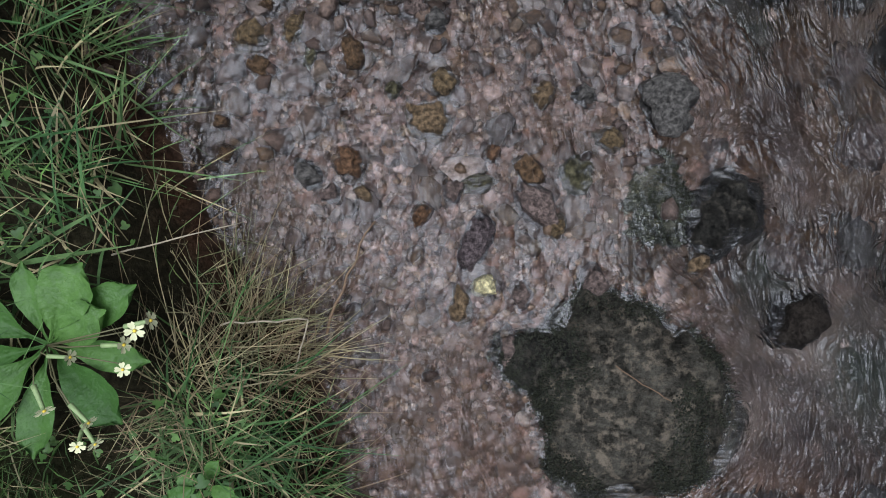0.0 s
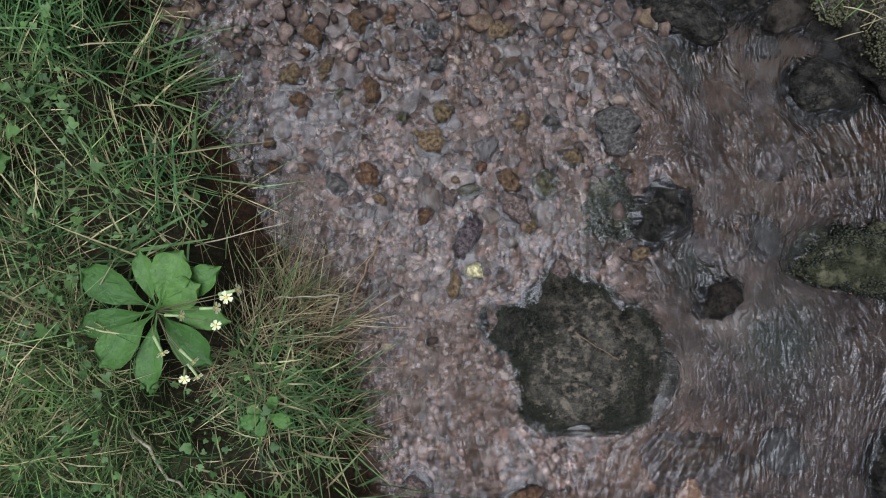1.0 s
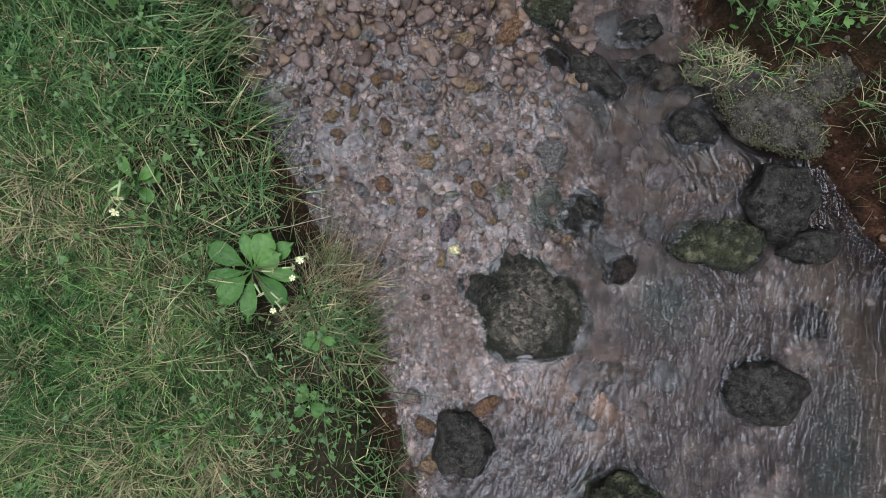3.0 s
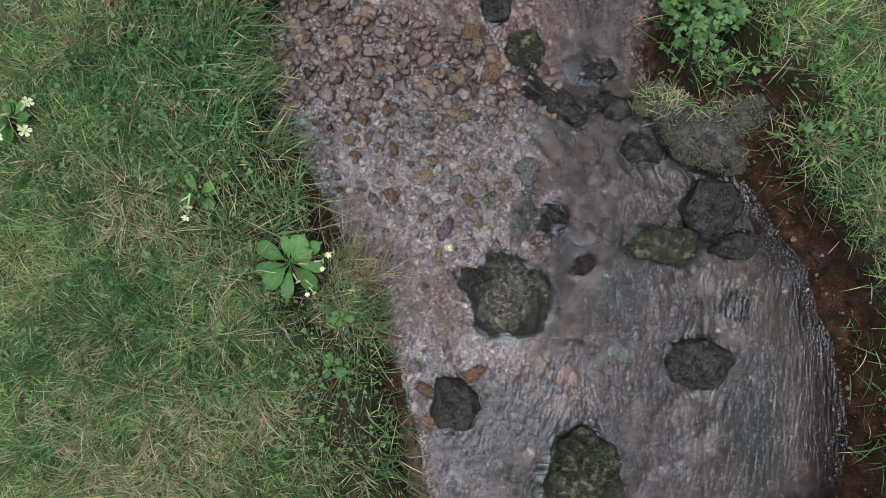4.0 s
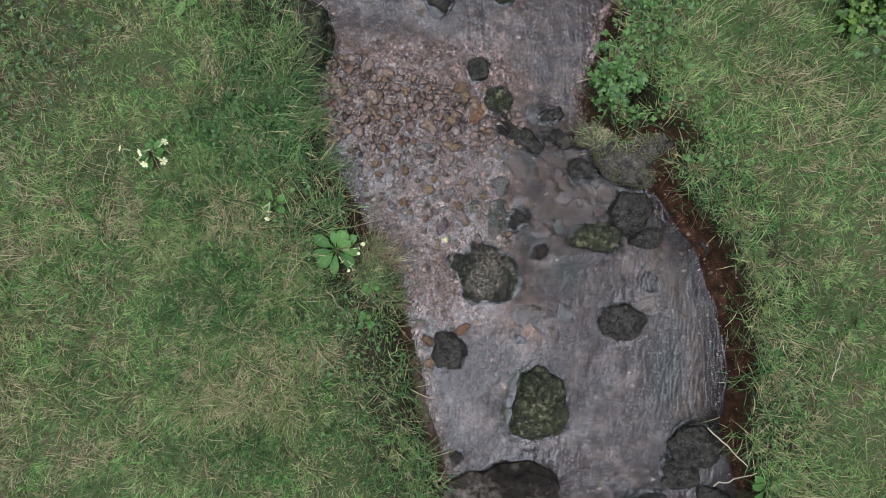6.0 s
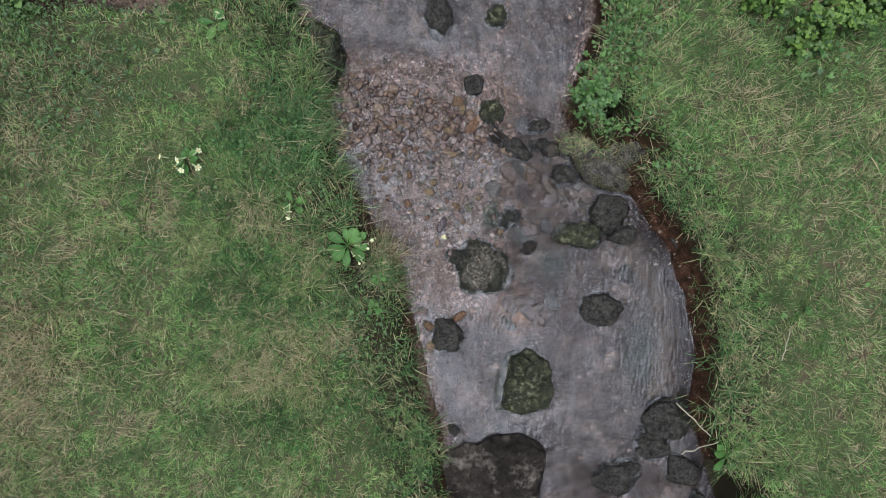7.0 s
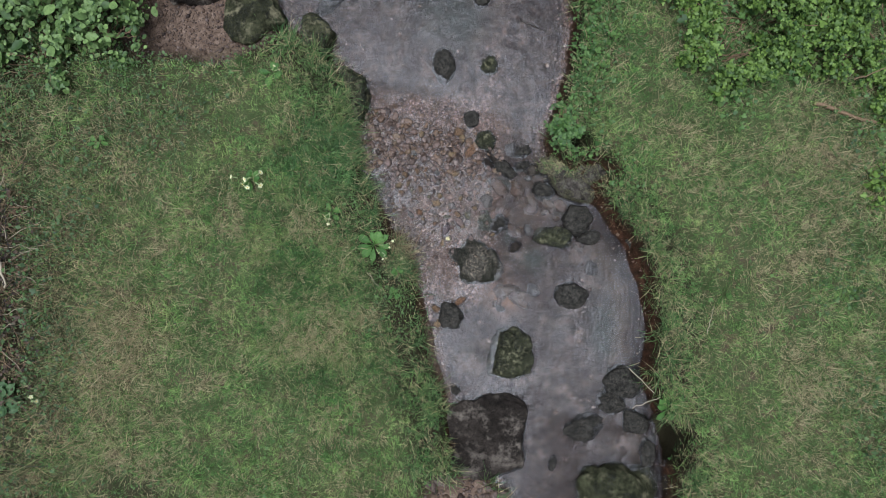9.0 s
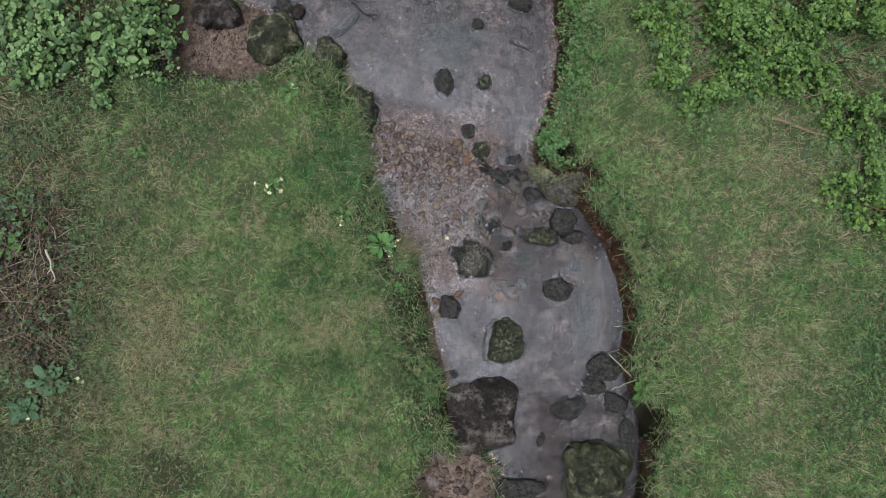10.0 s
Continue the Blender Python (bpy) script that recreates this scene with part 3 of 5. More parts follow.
big = rock(0.392, -0.142, 0.245, 0.215, 0.043, 0.10, -20, ROCK_SPECKLED, "broad flat dark rock with tan specks and mossy rim", 3, 5, 0.25, flat=0.1)
moss_on(big, 11000, 0.0028, 31, 0.5, 0.15)
lobe = rock(0.205, -0.050, 0.115, 0.075, 0.024, 0.05, -15, ROCK_DARK, "low dark mossy rock awash beside the broad flat rock", 5, 4)
moss_on(lobe, 4500, 0.0024, 32, 0.0, -0.4)

_placed = []


def stream_rock(x, y, rx, ry, top, rz, turn, mt, label):
    """One rock of the stream: plan place, half sizes, top, half height, turn, material."""
    i = len(_placed)
    _placed.append(label)
    ob = rock(x, y, rx, ry, top, rz, turn, mt, label, 11 + i * 1.7, 5 if rx > 0.18 else 4, 0.5 if "fall" in label or "cascade" in label else 0.3, square=0.7 if "slab" in label else 0.55 if "pale lichen" in label or "below the slab" in label else 0.0, cuts=2 if "oval" in label or "round" in label or "slab" in label else 7)
    if label.startswith("low dark rock breaking"):
        moss_on(ob, 1500, 0.0024, 59, 0.2, 0.1)
    if mt in (ROCK_MOSSY, ROCK_LICHEN):
        moss_on(ob, int(900 + 14000 * rx * ry), 0.0055, 60 + i, 0.3, 0.1)


stream_rock(1.406, 0.331, 0.135, 0.145, 0.10, 0.14, 10, ROCK_DARK, "rounded wet dark rock beside the silt margin")
stream_rock(1.558, 0.144, 0.125, 0.075, 0.07, 0.10, 12, ROCK_DARK, "dark wedge of wet rock beside the silt margin")
stream_rock(1.175, 0.145, 0.215, 0.10, 0.05, 0.10, -8, ROCK_MOSSY, "long low mossy green rock in running water")
stream_rock(1.356, -0.451, 0.155, 0.145, 0.07, 0.14, 0, ROCK_DARK, "round dark brown rock standing in the pool")
stream_rock(0.712, -1.090, 0.200, 0.275, 0.09, 0.16, -12, ROCK_MOSSY, "large oval mossy rock standing in the pool")
stream_rock(0.082, -0.705, 0.125, 0.15, 0.08, 0.14, 30, ROCK_DARK, "angular dark rock at the grassy water's edge")
stream_rock(0.764, 0.041, 0.075, 0.05, 0.022, 0.08, 35, ROCK_BROWN, "small dark brown rock breaking the current")
stream_rock(0.445, 0.300, 0.09, 0.105, -0.001, 0.07, -8, ROCK_MOSSY, "low dark rock breaking the water")
stream_rock(0.600, 0.295, 0.10, 0.085, 0.022, 0.08, 10, ROCK_DARK, "low black wet rock above a small cascade")
stream_rock(0.449, 1.156, 0.115, 0.095, 0.035, 0.08, 0, ROCK_MOSSY, "low mossy rock in the riffle")
stream_rock(0.662, 0.855, 0.15, 0.075, 0.035, 0.08, -25, ROCK_DARK, "wet black rock at a small fall")
stream_rock(0.549, 0.965, 0.12, 0.04, 0.02, 0.06, -38, ROCK_BROWN, "narrow rust-brown rock along the lip of a small fall")
# Added black rock that stands in for the dark gap below the fall.
stream_rock(0.844, 0.886, 0.10, 0.05, 0.025, 0.07, 15, ROCK_DARK, "black rock filling the dark gap under the lip of a small fall")
stream_rock(0.842, 1.034, 0.10, 0.065, 0.032, 0.08, 10, ROCK_DARK, "low wet slate-grey rock at a small fall")
stream_rock(0.975, 0.848, 0.09, 0.06, 0.03, 0.08, 20, ROCK_BROWN, "brown wet rock at the foot of the pale ledge")
stream_rock(1.064, 0.637, 0.13, 0.10, 0.035, 0.10, -35, ROCK_DARK, "dark wet rock at the foot of the pale ledge")
stream_rock(0.491, 0.912, 0.10, 0.045, 0.012, 0.06, -35, ROCK_BROWN, "rust-stained rock at a small fall")
stream_rock(0.021, 1.957, 0.125, 0.165, 0.05, 0.12, 10, ROCK_DARK, "dark rock standing in smooth water")
stream_rock(0.495, 1.940, 0.085, 0.09, 0.04, 0.09, 0, ROCK_MOSSY, "small mossy rock standing in smooth water")
stream_rock(0.422, 2.623, 0.075, 0.075, 0.035, 0.08, 0, ROCK_DARK, "small dark rock standing in smooth water")
stream_rock(0.310, 1.379, 0.085, 0.095, 0.045, 0.09, 20, ROCK_DARK, "wedge-shaped dark plum rock standing in smooth water")
stream_rock(0.905, 2.891, 0.13, 0.11, 0.05, 0.10, 0, ROCK_DARK, "dark rounded rock standing in smooth water")
stream_rock(1.585, -0.189, 0.07, 0.075, -0.004, 0.06, 0, ROCK_BROWN, "small brown rock under water near the silt margin")
stream_rock(0.495, -1.965, 0.46, 0.39, 0.10, 0.16, 4, ROCK_BROWN, "broad flat brown slab with pale patches across the stream")
stream_rock(1.835, -2.590, 0.42, 0.36, 0.20, 0.30, 0, ROCK_LICHEN, "big mossy boulder with pale lichen patches by the far bank")
stream_rock(0.890, -2.819, 0.30, 0.13, 0.09, 0.14, -4, ROCK_DARK, "dark wet boulder below the slab")
stream_rock(1.900, -1.392, 0.21, 0.17, 0.09, 0.14, -20, ROCK_DARK, "wet dark rock under the dead grass of the bank")
stream_rock(1.770, -1.590, 0.15, 0.12, 0.05, 0.10, 0, ROCK_DARK, "wet black rock above the cascade")
stream_rock(1.458, -1.860, 0.22, 0.12, 0.03, 0.08, 20, ROCK_DARK, "dark rock awash at the top of the cascade")
stream_rock(2.038, -1.802, 0.17, 0.12, 0.06, 0.10, -20, ROCK_DARK, "wet black rock in the cascade")
stream_rock(2.166, -2.120, 0.09, 0.14, 0.05, 0.10, 0, ROCK_DARK, "wet black rock under the far bank")
stream_rock(0.141, -1.462, 0.055, 0.05, 0.04, 0.07, 0, ROCK_DARK, "small dark rock at the grassy water's edge")
stream_rock(0.550, -1.551, 0.035, 0.035, 0.025, 0.05, 0, ROCK_DARK, "very small dark rock standing in the pool")
stream_rock(1.164, -2.232, 0.045, 0.08, 0.02, 0.06, 0, ROCK_DARK, "small dark rock in the tail of the pool")
stream_rock(-1.168, 2.611, 0.21, 0.075, 0.004, 0.06, 35, ROCK_DARK, "long dark rock awash in smooth water")
stream_rock(-1.849, 2.815, 0.11, 0.11, 0.05, 0.10, 0, ROCK_DARK, "black wet rock between the boulders")
stream_rock(-1.676, 2.772, 0.06, 0.12, 0.07, 0.10, -20, ROCK_BROWN, "rusty brown rock between the boulders")
stream_rock(1.982, 0.069, 0.055, 0.075, 0.07, 0.08, 40, ROCK_DARK, "small black stone on the silt margin")
stream_rock(-1.922, 2.395, 0.265, 0.30, 0.26, 0.26, -20, ROCK_LICHEN, "large rounded mossy boulder at the gravel beach")
stream_rock(-1.291, 2.202, 0.165, 0.265, 0.24, 0.24, 12, ROCK_LICHEN, "upright mossy boulder at the tip of the lawn")
stream_rock(-2.617, 2.766, 0.29, 0.23, 0.22, 0.24, 0, ROCK_BROWN, "large dark boulder behind the gravel beach")
stream_rock(-0.915, 1.583, 0.165, 0.285, 0.19, 0.22, 10, ROCK_MOSSY, "mossy boulder half under overhanging grass")
stream_rock(-1.574, 2.026, 0.21, 0.10, 0.12, 0.12, 0, ROCK_BROWN, "brown bank rock below the lawn's edge")
stream_rock(1.539, -1.837, 0.07, 0.05, 0.02, 0.05, 30, ROCK_DARK, "small wet black rock in the cascade")
ledge = rock(1.365, 0.785, 0.31, 0.225, 0.12, 0.18, -38, ROCK_PALE, "olive-grey stone ledge with lichen and moss under the far bank", 91, 5, 0.5, flat=0.0, square=0.7)
moss_on(ledge, 5200, 0.0042, 33, 0.0, 0.35, "dry olive moss patches", DRY_MOSS)
slab = rock(1.135, 0.900, 0.13, 0.085, 0.075, 0.12, 25, ROCK_PALE, "small mossy stone at the lip of the pale ledge", 94, 4, 0.5, flat=0.1, square=0.4)
moss_on(slab, 3000, 0.0042, 35, 0.0, -0.1, "pale dry moss cushions", DRY_MOSS)
slab = rock(1.610, 0.815, 0.16, 0.13, 0.150, 0.16, 20, ROCK_PALE, "flat grey stone with dry moss behind the ledge", 99, 4, 0.5, flat=0.05, square=0.6)
moss_on(slab, 2600, 0.0042, 37, 0.0, 0.0, "dry olive moss patches", DRY_MOSS)
slab = rock(1.480, 0.640, 0.13, 0.075, 0.10, 0.14, -40, ROCK_PALE, "low grey stone wedged behind the pale ledge", 97, 4, 0.5, flat=0.1, square=0.5)
moss_on(slab, 1800, 0.0042, 36, 0.0, 0.1, "dry olive moss patches", DRY_MOSS)

_n = 420
_lx, _ly = 1.190, 0.890
_gx = np.where(rng.uniform(size=_n) < 0.55, _lx + 0.09 * rng.normal(size=_n), _lx + 0.30 + 0.14 * rng.normal(size=_n))
_gy = np.where(_gx < _lx + 0.18, _ly + 0.06 * rng.normal(size=_n), _ly + 0.02 + 0.10 * rng.normal(size=_n))
tagged(blades("ledge_grass", np.stack([_gx, _gy, np.full(_n, 0.10)], 1), 0.075 * rng.lognormal(0, 0.3, _n), np.full(_n, 0.0035), rng.uniform(0, 6.28, _n), rng.uniform(0.4, 0.95, _n), rng.uniform(0.3, 0.8, _n), 4,
              np.full(_n, 0.55), GRASS), "thin half-dry grass rooted on the stone ledge", "grass", kind="stuff")

NOTE = {"ochre": "ochre-yellow stone", "brown": "dark brown stone", "rust": "rust-brown stone", "tan": "sandy tan stone", "grey": "grey stone", "pink": "pinkish-brown stone",
        "olive": "dull olive stone", "plum": "dark plum oval stone", "lemon": "small pale yellow stone"}


def loose_stone(x, y, rx, ry, c):
    """One stone of the riffle: plan place, half sizes, kind."""
    i = len(_placed)
    _placed.append(c)
    big_one = rx * ry > 0.0009
    rock(x, y, rx * 1.08, ry * 1.08, {"olive": 0.010, "plum": 0.026, "lemon": 0.032}.get(c, 0.026 if big_one else 0.017) + (0.014 if rx > 0.055 and c == "grey" else 0), 0.042, 17 * i if c != "plum" else -18, STONES[c],
         NOTE[c] + (" breaking the surface of the riffle" if big_one else " lying in the shallow riffle"), 200 + i * 1.3, 4, 0.5, "stone", "stone", "loose stones in the riffle", 0.6)


loose_stone(-0.447, 0.686, 0.035, 0.032, "ochre")
loose_stone(-0.428, 0.618, 0.025, 0.027, "brown")
loose_stone(-0.350, 0.703, 0.032, 0.02, "ochre")
loose_stone(-0.316, 0.639, 0.032, 0.018, "olive")
loose_stone(-0.220, 0.638, 0.04, 0.026, "brown")
loose_stone(-0.231, 0.403, 0.036, 0.03, "rust")
loose_stone(-0.322, 0.376, 0.036, 0.026, "grey")
loose_stone(-0.053, 0.495, 0.05, 0.042, "tan")
loose_stone(-0.409, 0.750, 0.018, 0.016, "brown")
loose_stone(-0.076, 0.740, 0.026, 0.018, "pink")
loose_stone(-0.039, 0.718, 0.024, 0.028, "grey")
loose_stone(-0.021, 0.578, 0.029, 0.032, "ochre")
loose_stone(-0.134, 0.566, 0.018, 0.018, "olive")
loose_stone(0.196, 0.553, 0.028, 0.026, "tan")
loose_stone(0.292, 0.546, 0.022, 0.024, "grey")
loose_stone(0.470, 0.531, 0.057, 0.056, "grey")
loose_stone(0.163, 0.383, 0.034, 0.028, "brown")
loose_stone(0.181, 0.305, 0.052, 0.037, "pink")
loose_stone(0.224, 0.258, 0.028, 0.026, "ochre")
loose_stone(0.269, 0.369, 0.038, 0.044, "olive")
loose_stone(0.057, 0.353, 0.038, 0.018, "olive")
loose_stone(-0.005, 0.337, 0.02, 0.022, "pink")
loose_stone(0.045, 0.220, 0.033, 0.062, "plum")
loose_stone(0.059, 0.128, 0.021, 0.024, "lemon")
loose_stone(0.303, 0.136, 0.032, 0.03, "pink")
loose_stone(0.010, 0.080, 0.04, 0.021, "tan")
loose_stone(0.147, 0.107, 0.031, 0.024, "pink")
loose_stone(-0.273, 0.332, 0.02, 0.02, "pink")
loose_stone(-0.198, 0.331, 0.027, 0.014, "tan")
loose_stone(0.083, 0.421, 0.016, 0.018, "rust")
loose_stone(-0.502, 0.421, 0.019, 0.019, "brown")
loose_stone(-0.508, 0.496, 0.018, 0.016, "brown")
loose_stone(0.540, 0.173, 0.026, 0.021, "tan")
loose_stone(0.350, 0.449, 0.026, 0.032, "ochre")
loose_stone(-0.074, 0.286, 0.026, 0.02, "rust")
loose_stone(0.115, -0.015, 0.05, 0.018, "pink")
loose_stone(-0.384, 0.799, 0.034, 0.028, "brown")
loose_stone(-0.256, 0.834, 0.034, 0.032, "brown")
loose_stone(-0.166, 0.846, 0.022, 0.032, "rust")
loose_stone(-0.085, 0.743, 0.028, 0.024, "pink")
loose_stone(-0.053, 0.818, 0.03, 0.026, "grey")
loose_stone(0.140, 0.806, 0.036, 0.032, "tan")
loose_stone(0.109, 1.007, 0.045, 0.03, "ochre")
loose_stone(-0.297, 1.023, 0.036, 0.028, "grey")
loose_stone(0.300, 1.050, 0.075, 0.05, "rust")
loose_stone(0.194, 1.238, 0.05, 0.045, "brown")
loose_stone(0.214, 1.179, 0.045, 0.03, "ochre")
loose_stone(-0.211, 1.224, 0.04, 0.03, "ochre")
loose_stone(0.180, -0.531, 0.035, 0.06, "rust")
loose_stone(-0.061, -0.603, 0.05, 0.035, "brown")
loose_stone(-0.038, -0.761, 0.04, 0.05, "tan")
loose_stone(-0.111, -0.487, 0.04, 0.03, "pink")


_r = random.Random(77)
_sunk = 0
while _sunk < 46:
    _x, _y = (_r.uniform(0.4, 1.35), _r.uniform(0.1, 1.1)) if _sunk < 34 else (_r.gauss(0.66, 0.12), _r.gauss(-0.50, 0.10))
    if float(lookup(GD, np.array([_x]), np.array([_y]))[0]) > -0.12 or min(math.hypot((_x - e[0]) / (e[2] + 0.03), (_y - e[1]) / (e[3] + 0.03)) for e in EMERGENT) < 1:
        continue
    _s = _r.uniform(0.035, 0.095)
    _k = _r.choice(("brown", "brown", "pink", "rust", "grey"))
    rock(_x, _y, _s, _s * _r.uniform(0.6, 0.9), _r.uniform(-0.045, -0.02), 0.05, _r.uniform(0, 180), STONES[_k], NOTE[_k] + " sunk in the fast water", 400 + _sunk * 1.1, 3, 0.5, "stone", "stone", "sunken stones in the stream", 0.6)
    _sunk += 1


# ---------------------------------------------------------------- water
wx, wy = np.arange(-3.4, 3.2, 0.0105), np.arange(-5.2, 5.2, 0.0145)
WX, WY = np.meshgrid(wx, wy)
_d = lookup(GD, WX, WY)
_rush = np.maximum(step((WX - 0.28 + 0.1 * wave_noise(WX, WY, 6, 82)) / 0.3) * step((WY + 0.62 - 0.25 * (WX - 0.6)) / 0.35) * step((1.12 - WY) / 0.25), step((-1.62 - WY - 0.15 * (WX - 1.6)) / 0.2) * step((WX - 0.9) / 0.3))
_still = np.maximum(0.85 * step((WY - 1.45 + 0.33 * (WX + 0.3)) / 0.35), 0.35 * step((-0.55 - WY) / 0.3) * step((WY + 1.7) / 0.3))
_still = np.maximum(_still, 0.6 * step((WX - 1.45 - 0.12 * WY + 0.1 * wave_noise(WX, WY, 4, 83)) / 0.35) * step((0.1 - WY) / 0.4) * step((WY + 1.75) / 0.3))
_chop = riffle(WX, WY)
# the current bends round every rock that stands out of it and heaps up a little against it
ACROSS, ALONG, HEAP = WX.copy(), WY.copy(), np.zeros(WX.shape)
for _x, _y, _rx, _ry, _top in EMERGENT:
    _r = 0.5 * (_rx + _ry)
    _i0, _i1 = np.searchsorted(wx, (_x - 5 * _r, _x + 5 * _r))
    _j0, _j1 = np.searchsorted(wy, (_y - 5 * _r, _y + 5 * _r))
    _sl = np.s_[_j0:_j1, _i0:_i1]
    _ux, _uy = (WX[_sl] - _x) / _rx, (WY[_sl] - _y) / _ry
    _q = np.hypot(_ux, _uy)
    _w = np.minimum(1.0, 1.0 / np.maximum(_q, 0.3) ** 2) * step((5.0 - _q) / 2.0)
    ACROSS[_sl] -= 0.9 * _w * (WX[_sl] - _x)
    ALONG[_sl] += 0.6 * _w * (WY[_sl] - _y)
    HEAP[_sl] = np.maximum(HEAP[_sl], min(0.005, 0.003 + 0.02 * _r) * np.exp(-np.maximum(_q - 0.72, 0) * _r / 0.015))
WZ = HEAP + 0.0010 * wave_noise(ACROSS, ALONG * 0.5, 60, 11) + 0.0018 * wave_noise(ACROSS, ALONG * 0.6, 24, 13) * (1 - 0.5 * _still)
WZ += 0.0032 * _rush * wave_noise(ACROSS, ALONG * 0.6, 42, 14) + 0.0016 * _rush * wave_noise(ACROSS, ALONG * 0.6, 50, 15)
_keep = ((_d[:-1, :-1] < 0.1) & ((hollow(WX, WY)[:-1, :-1] < 0.3) | (_d[:-1, :-1] < -0.03))).ravel()
_tris = grid_tris(len(wx), len(wy), _keep)
_used, _inv = np.unique(_tris, return_inverse=True)
_me = tri_mesh("water", np.stack([WX, WY, WZ], -1).reshape(-1, 3)[_used], _inv.reshape(-1, 3), chop=_chop.ravel()[_used], rush=_rush.ravel()[_used], still=_still.ravel()[_used], across=(ACROSS - WX).ravel()[_used], along=(ALONG - WY).ravel()[_used])
water = tagged(link_mesh("water", _me, WATER, smooth=True), "clear shallow stream water running in small ripples", "water", kind="structure")
water.visible_shadow = False


# ---------------------------------------------------------------- grass on the banks
def sample(n, x0, x1, y0, y1):
    return rng.uniform(x0, x1, n), rng.uniform(y0, y1, n)


_gyd, _gxd = np.gradient(GD, gy, gx)
PRIM_X, PRIM_Y = -0.670, 0.060
PLANTS = [(-1.848, 0.690, 0.12), (-1.089, 0.345, 0.09), (-1.654, 1.750, 0.09), (-3.300, 1.051, 0.07), (-4.221, -1.440, 0.2), (-4.498, -1.729, 0.16)]


def dryness(x, y):
    d = 0.03 + 0.17 * wave_noise(x, y, 4.5, 21) + 0.22 * wave_noise(x, y, 13, 22) + 0.22 * wave_noise(x, y, 42, 28)
    d += 0.22 * step((-2.3 - x) / 1.2) + 0.05 * step((x - 3.0) / 1.0)
    d += 0.22 * np.exp(-(((x - 3.3) / 0.45) ** 2 + ((y - 0.55) / 0.8) ** 2)) + 0.2 * np.exp(-(((x - 3.7) / 0.5) ** 2 + ((y + 1.4) / 0.5) ** 2))
    d -= 0.25 * np.exp(-(((x + 0.95) / 0.45) ** 2 + ((y - 0.95) / 0.5) ** 2))
    d += 0.22 * np.exp(-((x - 3.5 - 0.25 * np.sin(1.3 * y)) / 0.35) ** 2) + 0.3 * np.exp(-(((x + 2.9) / 0.6) ** 2 + ((y + 1.1) / 0.6) ** 2))
    d += 0.25 * np.exp(-(((x + 1.2) / 0.5) ** 2 + ((y + 0.75) / 0.35) ** 2))
    d += 0.4 * step((wave_noise(x, y, 7, 30) - 0.45) / 0.35) * step((wave_noise(x, y, 2.1, 31) + 0.5) / 0.5)
    d += 0.4 * np.exp(-(((x - 2.22 - 0.1 * np.sin(4 * y)) / 0.18) ** 2 + ((y - 2.2) / 0.5) ** 2))
    return np.clip(d, 0.03, 0.9)


_jit = np.random.default_rng(5).uniform(0, 1, (4, 256, 256))


def clumps(x, y, cell):
    """The uneven tufts into which the grass grows: centre, two random shares and the distance from the centre."""
    ix, iy = np.floor(x / cell).astype(int), np.floor(y / cell).astype(int)
    best = np.full(x.shape, 1e9)
    cx, cy, a, b = (np.zeros(x.shape) for _ in range(4))
    for dx in (-1, 0, 1):
        for dy in (-1, 0, 1):
            k, l = (ix + dx) % 256, (iy + dy) % 256
            px, py = (ix + dx + _jit[0, k, l]) * cell, (iy + dy + _jit[1, k, l]) * cell
            d = np.hypot(x - px, y - py) / (0.7 + 0.6 * _jit[2, k, l])
            near = d < best
            best = np.where(near, d, best)
            cx, cy, a, b = np.where(near, px, cx), np.where(near, py, cy), np.where(near, _jit[2, k, l], a), np.where(near, _jit[3, k, l], b)
    return cx, cy, a, b, best / cell


